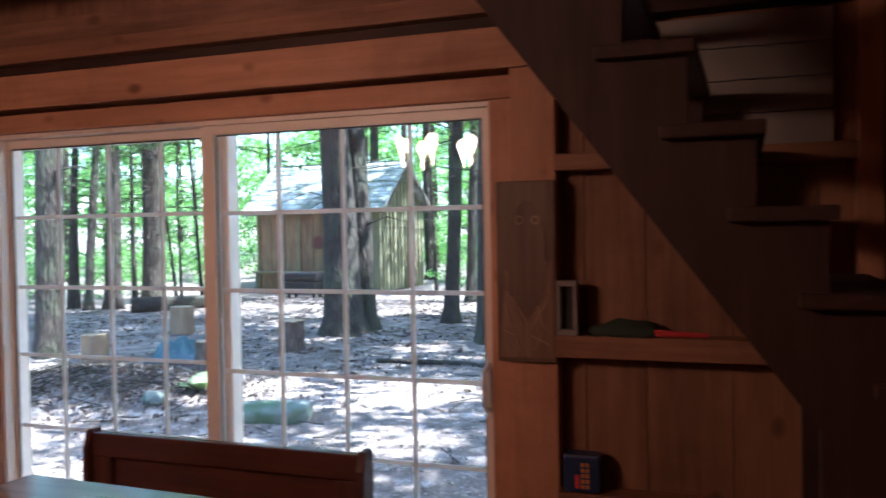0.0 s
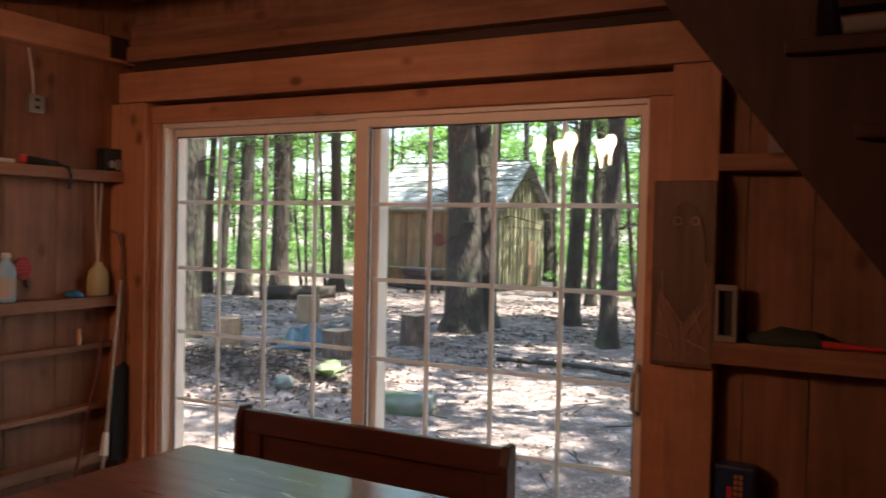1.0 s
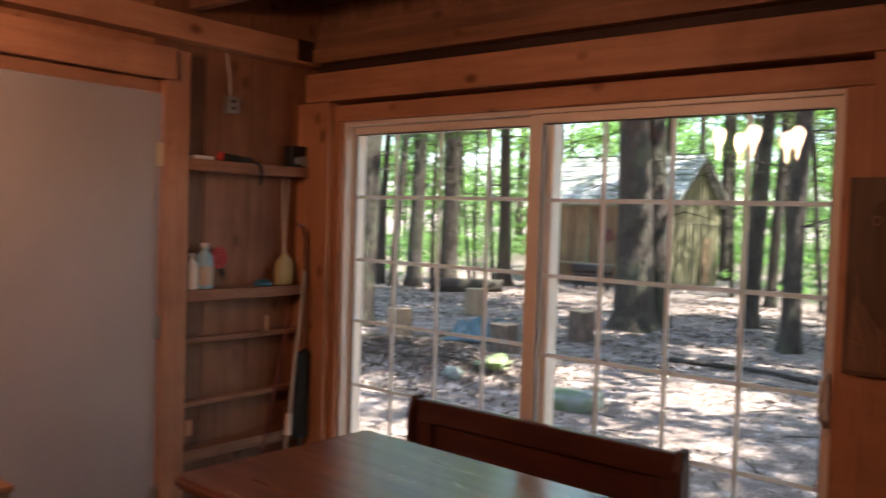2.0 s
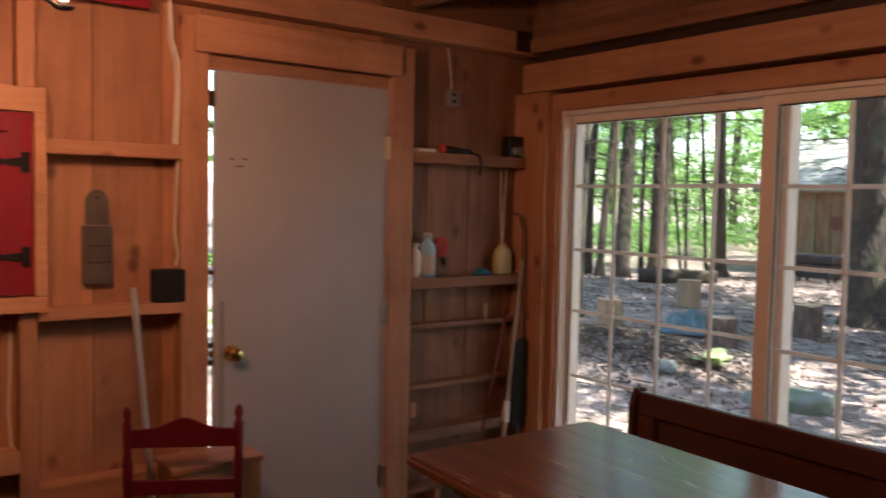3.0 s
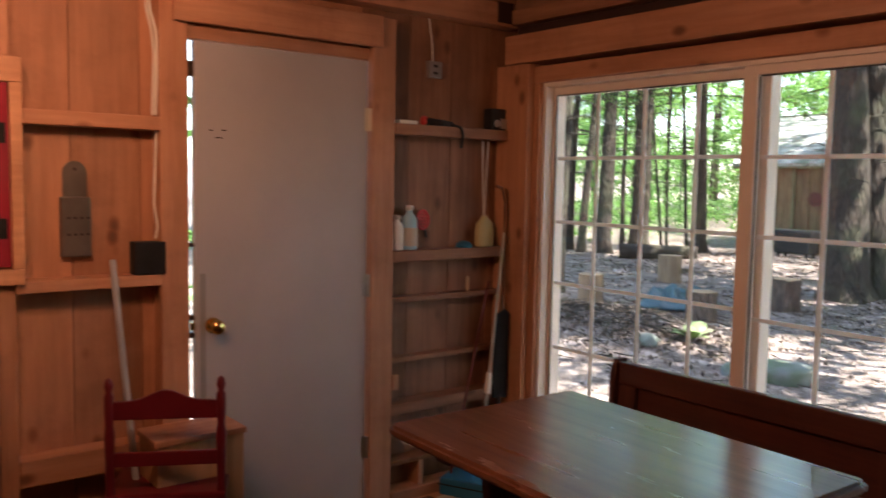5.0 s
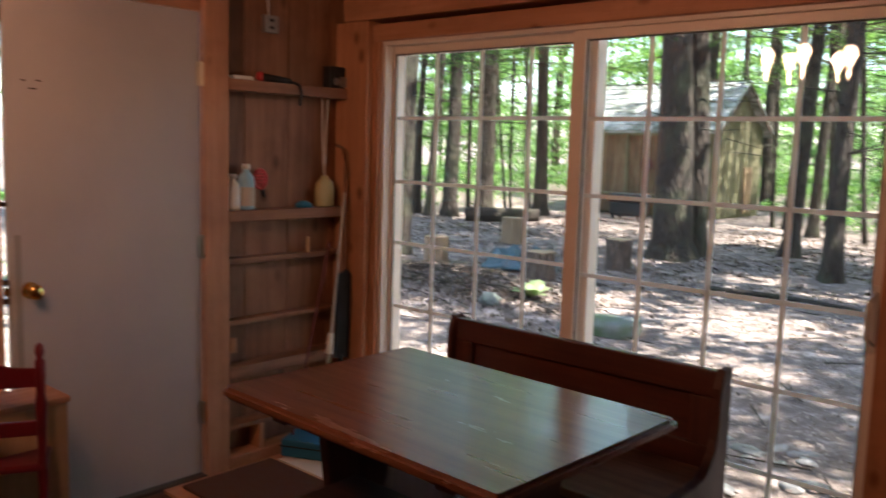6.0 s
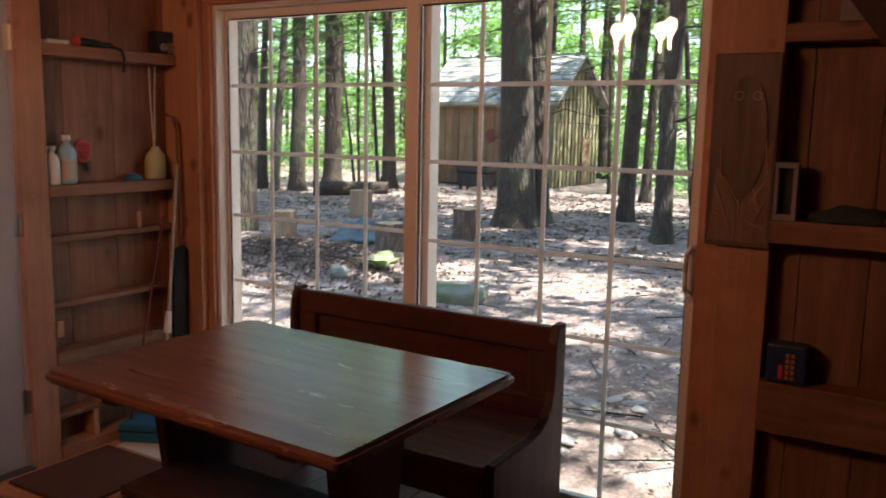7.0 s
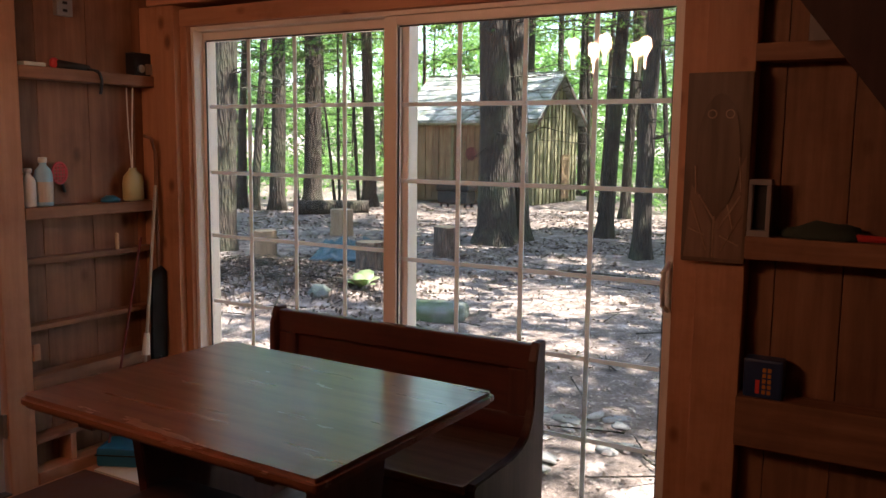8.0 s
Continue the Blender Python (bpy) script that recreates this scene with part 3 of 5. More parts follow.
def turned(bm, x, y, z0, z1, r=0.017):
    prof, n = [(r * 0.7, 0)], 9
    h = z1 - z0
    prof += [(r, h * 0.05), (r * 0.8, h * 0.4), (r * 1.05, h * 0.5), (r * 0.8, h * 0.55), (r, h * 0.72), (r * 1.1, h * 0.76), (r * 0.8, h * 0.80), (r, h * 0.86),
             (r, h * 0.925), (r * 0.6, h * 0.94), (r * 0.95, h * 0.965), (r * 0.7, h * 0.99), (r * 0.2, h)]
    return lathe(bm, (x, y, z0), prof, 12)


for sx in (-0.185, 0.185):
    part("back_post", turned(bmesh.new(), sx, 0.0, 0, 0.835), RED_CHAIR, chair, "", True)
    part("front_leg", lathe(bmesh.new(), (sx, 0.34, 0), [(0.012, 0), (0.017, 0.05), (0.019, 0.3), (0.014, 0.40), (0.01, 0.405)], 12), RED_CHAIR, chair, "", True)
    part("side_stretcher", rod(bmesh.new(), (sx, 0.015, 0.2), (sx, 0.325, 0.2), 0.01), RED_CHAIR, chair)
arch = [(-0.172 + 0.344 * k / 16, 0.752 + 0.04 * math.exp(-((k - 8) / 3.2) ** 2)) for k in range(17)]
part("crest_rail", prism(bmesh.new(), [(-0.172, 0.69)] + arch + [(0.172, 0.69)], 1, -0.009, 0.009, 0.002), RED_CHAIR, chair)
part("back_slat", boxed(-0.172, -0.008, 0.525, 0.172, 0.008, 0.575, bevel=0.004), RED_CHAIR, chair)
part("front_stretcher", rod(bmesh.new(), (-0.17, 0.34, 0.24), (0.17, 0.34, 0.24), 0.01), RED_CHAIR, chair)
part("seat", boxed(-0.2, -0.02, 0.406, 0.2, 0.37, 0.43, bevel=0.008), RED_CHAIR, chair)
chair.matrix_basis = pose(0.338, -1.925, 0, 0, 0, 62)

# ---- on and by the west wall ----
shutter = thing("red_shutter", "red painted plank shutter closed in a raw pine frame", "shutter", (0.0, -2.7, 1.5))
bm = box(bmesh.new(), -0.001, -3.18, 1.825, 0.034, -2.293, 1.909, 0.004)
box(bm, -0.001, -3.18, 1.143, 0.034, -2.293, 1.197, 0.004)
box(bm, -0.001, -2.331, 1.1975, 0.034, -2.293, 1.8245, 0.004)
box(bm, -0.001, -3.18, 1.1975, 0.034, -3.10, 1.8245, 0.004)
part("shutter_frame", bm, wood("raw_pine_frame", (0.7, 0.37, 0.2), (0.5, 0.235, 0.12), 1, 0.6, 30, 0.8, 0.1), shutter)
for a, b in ((-3.098, -2.90), (-2.90, -2.70), (-2.70, -2.50), (-2.50, -2.375), (-2.375, -2.333)):
    part("plank", boxed(0.0, a + 0.0001, 1.205, 0.02, b - 0.0001, 1.822, bevel=0.0004), RED, shutter)
part("cross_batten", boxed(0.0205, -3.05, 1.755, 0.034, -2.41, 1.815, bevel=0.004), RED, shutter)
for z in (1.655, 1.335):
    bm = prism(bmesh.new(), [(-2.371, z - 0.034), (-2.344, z - 0.034), (-2.344, z + 0.034), (-2.371, z + 0.034)], 0, 0.0205, 0.027, 0.001)
    prism(bm, [(-2.372, z - 0.016), (-2.372, z + 0.016), (-2.426, z + 0.008), (-2.456, z + 0.014), (-2.476, z), (-2.456, z - 0.014), (-2.426, z - 0.008)], 0, 0.0205, 0.026, 0.001)
    part("strap_hinge", bm, SOOT, shutter, "black iron strap hinge")
sconce = thing("wall_candle_holder", "dull tin candle holder hung on the boards", "candle holder", (-0.08, -2.078, 1.4))
arc = [(-2.100 + 0.042 * math.cos(radians(a)), 1.525 + 0.045 * math.sin(radians(a))) for a in range(0, 181, 20)]
part("back_plate", prism(bmesh.new(), [(-2.058, 1.24)] + arc + [(-2.142, 1.24)], 0, -0.0895, -0.084, 0.001), TARNISH, sconce)
part("box_front", boxed(-0.0835, -2.156, 1.222, -0.055, -2.053, 1.44, bevel=0.006), TARNISH, sconce)
for k in range(8):
    y, z = -2.136 + 0.022 * (k % 4), 1.3 + 0.06 * (k // 4)
    part("embossed_mark", box(bmesh.new(), -0.0548, y, z, -0.0542, y + 0.012, z + 0.008), PLATE, sconce)
part("nail_hole", rod(bmesh.new(), (-0.0838, -2.1, 1.54), (-0.0828, -2.1, 1.54), 0.006, seg=10), PLATE, sconce)
picture = thing("picture_frame", "small picture in a cream painted frame", "picture", (0.008, -2.780, 2.06))
bm = box(bmesh.new(), -0.0015, -2.910, 1.932, 0.02, -2.638, 1.972, 0.003)
box(bm, -0.0015, -2.910, 2.148, 0.02, -2.638, 2.188, 0.003)
box(bm, -0.0015, -2.678, 1.9725, 0.02, -2.638, 2.1475, 0.003)
box(bm, -0.0015, -2.910, 1.9725, 0.02, -2.870, 2.1475, 0.003)
part("frame", bm, WHITE, picture)
part("print", boxed(-0.0015, -2.869, 1.973, 0.008, -2.679, 2.147, bevel=0), paint("faded_print", (0.25, 0.14, 0.1), 0.7, 0, 0.8, 12), picture)
solid("red_board", boxed(0.0125, -2.75, 2.228, 0.03, -1.945, 2.52, bevel=0.004), RED, "red painted board fixed high on the wall beam", "board")
solid("white_cable", tube(bmesh.new(), [(-0.022, -1.8520, 2.284), (-0.021, -1.8460, 2.141), (-0.02, -1.8230, 2.055), (-0.02, -1.8195, 1.968), (-0.02, -1.8280, 1.747)], 0.006), CORD, "white electric cable stapled to the boards", "cable")
solid("white_cable", tube(bmesh.new(), [(-0.023, -1.8580, 2.284), (-0.023, -1.8580, 2.141), (-0.023, -1.8380, 2.055), (-0.023, -1.8300, 1.968), (-0.023, -1.8390, 1.747)], 0.004), CORD, "white electric cable stapled to the boards", "cable")
solid("white_cable", tube(bmesh.new(), [(-0.023, -1.8235, 1.688), (-0.023, -1.8290, 1.567), (-0.023, -1.8340, 1.41), (-0.02, -1.8225, 1.331), (-0.02, -1.8310, 1.285)], 0.005), CORD, "thin white cable above a black wall box", "cable")
solid("white_cable", tube(bmesh.new(), [(-0.083, -2.3890, 1.11), (-0.083, -2.3930, 0.939), (-0.083, -2.3990, 0.794), (-0.083, -2.3900, 0.65)], 0.005), CORD, "white cable running down beside a stud", "cable")
solid("black_wall_box", boxed(-0.05, -1.919, 1.151, 0.012, -1.803, 1.274, bevel=0.004), SOOT, "matt black box on the wall ledge", "box")
outlet = thing("junction_box", "grey metal junction box with a white cable", "junction box", (-0.09, -0.42, 2.05))
part("cover", boxed(-0.0895, -0.518, 2.008, -0.06, -0.441, 2.085, bevel=0.004), STEEL, outlet)
bm = bmesh.new()
for z in (2.03, 2.062):
    box(bm, -0.0598, -0.491, z - 0.006, -0.059, -0.468, z + 0.006)
part("socket_face", bm, BLACK, outlet)
part("cable", tube(bmesh.new(), [(-0.083, -0.481, 2.085), (-0.083, -0.486, 2.17), (-0.084, -0.506, 2.284)], 0.004), CORD, outlet)
pole = solid("mop_handle", rod(bmesh.new(), (0.03, -2.005, 1.215), (0.22, -1.95, 0.0), 0.012), paint("grey_enamelled_tube", (0.36, 0.35, 0.36), 0.4), "pale grey metal mop handle leaning on the wall", "mop")
crate = thing("wooden_crate", "open tan wooden box standing by the door", "box", (0.3, -1.72, 0))
part("box_body", boxed(0.10, -1.94, 0, 0.29, -1.615, 0.575, bevel=0.004), wood("tan_plywood", (0.55, 0.32, 0.16), (0.38, 0.2, 0.09), 2, 0.65, 20, 0.2, 0.1), crate)
part("lid_edge", boxed(0.095, -1.95, 0.576, 0.30, -1.608, 0.598, bevel=0.004), TIMBER[1], crate)
can = thing("yellow_canister", "yellow and black printed canister with a black cap", "canister", (0.42, -2.72, 0))
part("body", lathe(bmesh.new(), (0.42, -2.73, 0.0), [(0.075, 0), (0.082, 0.01), (0.082, 0.80), (0.06, 0.83)], 20), LIME, can, "", True)
for k, (z, h, a0, a1) in enumerate(((0.56, 0.012, -20, 60), (0.60, 0.03, -10, 50), (0.655, 0.008, -25, 62), (0.685, 0.022, 5, 55), (0.73, 0.008, -20, 60), (0.765, 0.016, -5, 40))):
    arc = [(0.42 + 0.0835 * math.cos(radians(a)), -2.73 + 0.0835 * math.sin(radians(a))) for a in range(a0, a1 + 1, 8)]
    inner = [(0.42 + 0.0815 * math.cos(radians(a)), -2.73 + 0.0815 * math.sin(radians(a))) for a in range(a0, a1 + 1, 8)]
    part("print_bar", prism(bmesh.new(), arc + inner[::-1], 2, z, z + h), SOOT, can)
part("strap", tube(bmesh.new(), [(0.45, -2.64, 0.84), (0.48, -2.60, 0.72), (0.52, -2.56, 0.55), (0.54, -2.54, 0.0)], 0.013, 8), paint("dingy_webbing", (0.26, 0.19, 0.14), 0.8), can, "dingy pale webbing strap")
part("cap", lathe(bmesh.new(), (0.43, -2.67, 0.72), [(0.02, 0), (0.034, 0.02), (0.036, 0.09), (0.03, 0.13), (0.012, 0.145)], 14), BLACK, can, "", True)

# ---- on the shelves beside the door ----
solid("white_box", boxed(-0.07, -0.72, 1.7785, -0.005, -0.62, 1.795, bevel=0.003), WHITE, "small flat white box on the top shelf", "box")
tool = thing("utility_knife", "black tool with a red grip and a hanging strap", "tool", (-0.03, -0.5, 1.772))
part("grip", rod(bmesh.new(), (-0.03, -0.56, 1.795), (-0.025, -0.40, 1.79), 0.022, 0.014, 12), BLACK, tool, "", True)
part("head", lathe(bmesh.new(), (-0.035, -0.56, 1.7785), [(0.012, 0), (0.02, 0.012), (0.019, 0.034), (0.008, 0.044)], 12), PINK, tool, "", True)
part("strap", tube(bmesh.new(), [(-0.02, -0.42, 1.79), (0.012, -0.375, 1.775), (0.016, -0.365, 1.74), (0.016, -0.375, 1.68)], 0.007, 6), BLACK, tool)
radio = thing("small_radio", "small black and grey radio on the top shelf", "radio", (-0.04, -0.09, 1.772))
part("case", boxed(-0.07, -0.168, 1.7785, -0.01, -0.068, 1.884, bevel=0.008), BLACK, radio)
part("dial", rod(bmesh.new(), (-0.0098, -0.13, 1.81), (0.0, -0.13, 1.81), 0.018, seg=14), STEEL, radio)
part("speaker_grille", boxed(-0.0098, -0.105, 1.785, -0.006, -0.06, 1.835, bevel=0.003), STEEL, radio)


def bottle(name, label, x, y, z, r, h, mat, cap, cap_mat):
    b = thing(name, label, "bottle", (x, y, z))
    part("body", lathe(bmesh.new(), (x, y, z), [(r * 0.9, 0), (r, 0.008), (r, h * 0.62), (r * 0.85, h * 0.74), (r * 0.4, h * 0.84), (r * 0.38, h * 0.9)], 18), mat, b, "", True)
    part("cap", lathe(bmesh.new(), (x, y, z + h * 0.9), [(cap, 0), (cap, h * 0.1), (cap * 0.8, h * 0.1 + 0.002)], 14), cap_mat, b, "", True)
    return b


bottle("white_bottle", "white plastic bottle on the shelf", -0.04, -0.705, 1.1965, 0.032, 0.16, WHITE, 0.018, WHITE)
wb = bottle("blue_spray_bottle", "pale blue bottle with a white cap and label", -0.045, -0.63, 1.1965, 0.038, 0.205, CYAN, 0.018, WHITE)
part("label_band", lathe(bmesh.new(), (-0.045, -0.63, 1.215), [(0.0388, 0), (0.0388, 0.085)], 18), paint("pale_label", (0.5, 0.42, 0.34), 0.5), wb)
fly = thing("red_wall_hook", "small red plastic lattice paddle on the boards", "fly swatter", (-0.085, -0.5, 1.38))
bm = bmesh.new()
arc = [(0.036 * math.cos(k * math.tau / 16), 0.045 * math.sin(k * math.tau / 16)) for k in range(17)]
tube(bm, [(-0.08, -0.527 + a, 1.333 + b) for a, b in arc], 0.006, 6)
for k in range(-2, 3):
    s = 0.015 * k
    w = math.sqrt(max(0.0, 0.036 ** 2 - s * s))
    rod(bm, (-0.08, -0.527 + s, 1.333 - w), (-0.08, -0.527 + s, 1.333 + w), 0.0035, seg=6)
    rod(bm, (-0.08, -0.527 - w, 1.333 + s), (-0.08, -0.527 + w, 1.333 + s), 0.0035, seg=6)
part("lattice", bm, PINK, fly)
part("stub", rod(bmesh.new(), (-0.08, -0.515, 1.283), (-0.08, -0.505, 1.25), 0.006), BLACK, fly)
jug = thing("yellow_jug", "pale yellow plastic jug standing on the shelf", "jug", (-0.04, -0.17, 1.1965))
bm = lathe(bmesh.new(), (0, 0, 0), [(0.042, 0), (0.05, 0.008), (0.05, 0.09), (0.043, 0.125), (0.02, 0.152), (0.017, 0.165)], 16)
bm.transform(Matrix.Translation((-0.04, -0.17, 1.1965)) @ Matrix.Diagonal((0.7, 1.12, 0.93, 1)))
part("body", bm, YELLOW, jug, "", True)
part("cord", tube(bmesh.new(), [(-0.04, -0.172, 1.35), (-0.04, -0.165, 1.55), (-0.035, -0.16, 1.72)], 0.003), CORD, jug, "pale hanging cord")
part("cord", tube(bmesh.new(), [(-0.04, -0.176, 1.35), (-0.04, -0.188, 1.55), (-0.035, -0.195, 1.72)], 0.003), CORD, jug, "pale hanging cord")
solid("blue_cloth", lathe(bmesh.new(), (-0.04, -0.30, 1.1965), [(0.045, 0), (0.04, 0.018), (0.02, 0.03)], 9), BLUE, "small crumpled blue rag", "rag", smooth=True)
solid("candle_stub", lathe(bmesh.new(), (-0.03, -0.28, 0.9765), [(0.009, 0), (0.009, 0.07), (0.004, 0.076)], 10), TAN, "short tan stick on a shelf", "stick")
solid("wall_bracket", boxed(-0.0005, -0.7505, 0.55, 0.012, -0.718, 0.62, bevel=0.003), TIMBER[2], "small pale pine block on the post", "block")

# ---- tools in the corner ----
HANDLE = paint("grubby_white_handle", (0.42, 0.36, 0.3), 0.5, 0, 0.4)
broom = thing("broom", "broom with a grubby white handle leaning in the corner", "broom", (0.1, -0.12, 0))
part("handle", rod(bmesh.new(), (0.06, -0.126, 1.27), (0.085, -0.232, 0.5), 0.008), HANDLE, broom)
part("ferrule", rod(bmesh.new(), (0.083, -0.222, 0.58), (0.086, -0.236, 0.48), 0.014, 0.02), CORD, broom)
part("lower_handle", rod(bmesh.new(), (0.086, -0.235, 0.49), (0.1, -0.29, 0.12), 0.008), HANDLE, broom)
part("bristles", prism(bmesh.new(), [(-0.4, 0.0), (-0.22, 0.0), (-0.265, 0.14), (-0.315, 0.14)], 0, 0.085, 0.12, 0.004), YELLOW, broom)
shovel = thing("black_shovel", "black scoop shovel standing in the corner", "shovel", (0.02, -0.06, 0))
part("blade", prism(bmesh.new(), [(-0.175, 0.44), (-0.08, 0.43), (-0.072, 0.855), (-0.1, 0.885), (-0.165, 0.86)], 0, 0.045, 0.062, 0.004), SOOT, shovel)
part("shaft", rod(bmesh.new(), (0.05, -0.115, 0.88), (0.035, -0.1, 1.42), 0.008), OLD[2], shovel)
part("grip", tube(bmesh.new(), [(0.035, -0.1, 1.42), (0.032, -0.12, 1.49), (0.03, -0.16, 1.5)], 0.008), OLD[2], shovel)
part("lower_shaft", rod(bmesh.new(), (0.055, -0.13, 0.45), (0.06, -0.14, 0.0), 0.013), BLACK, shovel)
solid("red_handled_rake", rod(bmesh.new(), (0.05, -0.21, 1.03), (0.075, -0.47, 0.02), 0.006), paint("dark_red_handle", (0.12, 0.015, 0.015), 0.6), "thin dark red tool handle leaning in the corner", "rake")

# ---- low things by the shelves ----
solid("plywood_sheet", boxed(0.03, -1.1, 0.0005, 0.52, -0.12, 0.018, bevel=0.003), TIMBER[1], "pale plywood sheet lying on the floor", "plywood")
solid("brown_mat", boxed(0.075, -1.04, 0.0185, 0.5, -0.575, 0.034, bevel=0.006), MAT, "reddish brown mat on the plywood", "mat")
solid("white_paper", boxed(0.10, -0.55, 0.0185, 0.42, -0.20, 0.028, bevel=0.001), PAPER, "loose white paper lying on the plywood", "paper")
bx = thing("blue_case", "dark blue plastic case lying on papers", "case", (0.2, -0.4, 0.03))
bm = boxed(-0.145, -0.085, 0.0, 0.145, 0.085, 0.085, bevel=0.012)
bm.transform(pose(0.175, -0.385, 0.0285, 0, 0, 26))
part("case_body", bm, BLUE, bx)
bm = boxed(-0.149, -0.089, 0.05, 0.149, 0.089, 0.056, bevel=0.002)
bm.transform(pose(0.175, -0.385, 0.0285, 0, 0, 26))
part("lid_seam", bm, BLACK, bx)
bm = boxed(-0.1, -0.008, 0.0, 0.1, 0.008, 0.16, bevel=0.003)
bm.transform(pose(0.155, -0.22, 0.0285, -14, 0, 32))
solid("tan_cardboard", bm, TAN, "folded tan cardboard leaning on the shelf base", "cardboard")

# ---- by the stair ----
plaque = thing("carved_plaque", "dark carved wooden plaque nailed to the post", "plaque", (2.62, -0.13, 1.41))
part("plank", boxed(2.518, -0.098, 1.11, 2.72, -0.0705, 1.716, bevel=0.005), PLAQUE, plaque)
bm = prism(bmesh.new(), [(2.625 + 0.07 * math.cos(k * math.tau / 20), 1.46 + 0.19 * math.sin(k * math.tau / 20)) for k in range(20)], 1, -0.104, -0.0982, 0.003)
part("oval_relief", bm, PLAQUE, plaque)
HALF_WORN = wood("half_worn_carving", (0.3, 0.18, 0.115), (0.15, 0.08, 0.05), 2, 0.6, 30, 0.0, 0.1, 0.5)
for fold in ([(2.528, 1.125), (2.612, 1.125), (2.612, 1.235), (2.57, 1.33), (2.545, 1.36)], [(2.617, 1.125), (2.71, 1.125), (2.712, 1.46), (2.695, 1.42), (2.66, 1.31), (2.622, 1.24)]):
    part("worn_fold", prism(bmesh.new(), fold, 1, -0.1012, -0.0984, 0.001), HALF_WORN, plaque, "worn paler carving")
for xx in (2.60, 2.655):
    ring = [(xx + 0.013 * math.cos(k * math.tau / 12), -0.1025, 1.585 + 0.013 * math.sin(k * math.tau / 12)) for k in range(13)]
    part("ring_mark", tube(bmesh.new(), ring, 0.003, 6), WORN, plaque, "pale worn ring")
for a, b in (((2.545, 1.31), (2.60, 1.15)), ((2.57, 1.33), (2.625, 1.24)), ((2.62, 1.26), (2.62, 1.13)), ((2.70, 1.33), (2.635, 1.22)), ((2.705, 1.27), (2.645, 1.15)),
             ((2.64, 1.2), (2.70, 1.17)), ((2.54, 1.22), (2.59, 1.2)), ((2.69, 1.45), (2.70, 1.34)), ((2.555, 1.42), (2.56, 1.33)), ((2.66, 1.3), (2.68, 1.22))):
    part("carved_line", rod(bmesh.new(), (a[0], -0.101, a[1]), (b[0], -0.101, b[1]), 0.004, 0.0025, 6), WORN, plaque)
fr = thing("white_switch_frame", "small off-white open frame on the ledge", "frame", (2.755, -0.08, 1.2))
bm = bmesh.new()
for b in ((2.722, 1.2035, 2.79, 1.222), (2.722, 1.365, 2.79, 1.383), (2.722, 1.2225, 2.734, 1.3645), (2.776, 1.2225, 2.79, 1.3645)):
    box(bm, b[0], -0.1, b[1], b[2], -0.06, b[3], 0.002)
part("rim", bm, GREY_PANEL, fr)
part("backing", boxed(2.7345, -0.07, 1.2225, 2.7755, -0.0605, 1.3645, bevel=0), BLACK, fr)
bag = thing("green_gloves", "heap of dark green cloth gloves on the ledge", "gloves", (2.98, -0.06, 1.203))
bm = bmesh.new()
bmesh.ops.create_icosphere(bm, subdivisions=3, radius=1.0)
for v in bm.verts:
    v.co = Vector((v.co.x * 0.13, v.co.y * 0.045, max(0, v.co.z) * 0.05)) * (1 + 0.35 * noise.noise(v.co * 2.3))
bm.transform(Matrix.Translation((2.95, -0.055, 1.2035)))
part("cloth", bm, CLOTH, bag, "", True)
bm = rod(bmesh.new(), (3.03, -0.075, 1.215), (3.2, -0.07, 1.212), 0.012, 0.006)
part("red_cuff", bm, PINK, bag)
tin = thing("blue_tin", "dark blue printed tin with orange lettering bars", "tin", (2.80, -0.06, 0.684))
part("tin_body", boxed(2.737, -0.10, 0.6845, 2.858, -0.03, 0.812, bevel=0.01), paint("navy_print", (0.02, 0.04, 0.11), 0.35), tin)
bm = bmesh.new()
for k, (xx, z0, z1) in enumerate(((2.796, 0.70, 0.79), (2.812, 0.70, 0.80))):
    for q in range(5):
        box(bm, xx, -0.1012, z0 + 0.018 * q, xx + 0.011, -0.1002, z0 + 0.018 * q + 0.013)
part("print_bar", bm, ORANGE, tin)
part("print_bar", box(bmesh.new(), 2.776, -0.1012, 0.70, 2.789, -0.1002, 0.745), PINK, tin)
panel = thing("grey_panel", "pale grey sheet panel of boards on the wall behind the stair", "panel", (3.2, -0.03, 1.81))
for k in range(4):
    part("panel_board", boxed(2.86, -0.04, 1.802 + 0.103 * k, 3.56, -0.012, 1.902 + 0.103 * k, bevel=0.003), GREY_PANEL, panel)
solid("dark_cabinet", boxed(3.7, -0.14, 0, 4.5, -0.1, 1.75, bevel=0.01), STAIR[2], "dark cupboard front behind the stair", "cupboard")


# ---- outside: the ground ----
def ground_z(x, y):
    d = max(-x - 0.25, y - 0.15, 0.0) if x < X_END + 0.3 else max(x - X_END - 0.3, y - 0.15, 0.0)
    if y < Y_END - 0.4:
        d = max(d, Y_END - 0.4 - y)
    k = min(1.0, d / 0.7)
    h = noise.noise(Vector((x * 0.35, y * 0.35, 0))) * 0.05 + noise.noise(Vector((x * 1.3, y * 1.3, 3))) * 0.025
    h += 0.28 * math.exp(-((x + 2.6) / 1.3) ** 2 - ((y - 3.6) / 0.9) ** 2) - 0.02
    r = math.hypot(x, y)
    return -0.16 * (1 - k) + k * h * min(1.0, d / 1.2) + max(0, r - 60) * 0.02


def axis_steps(lo, hi, near, step, grow):
    out, v, s = [near], near, step
    while v < hi:
        v += s
        s *= grow
        out.append(v)
    v, s = near, step
    while v > lo:
        v -= s
        s *= grow
        out.insert(0, v)
    return out


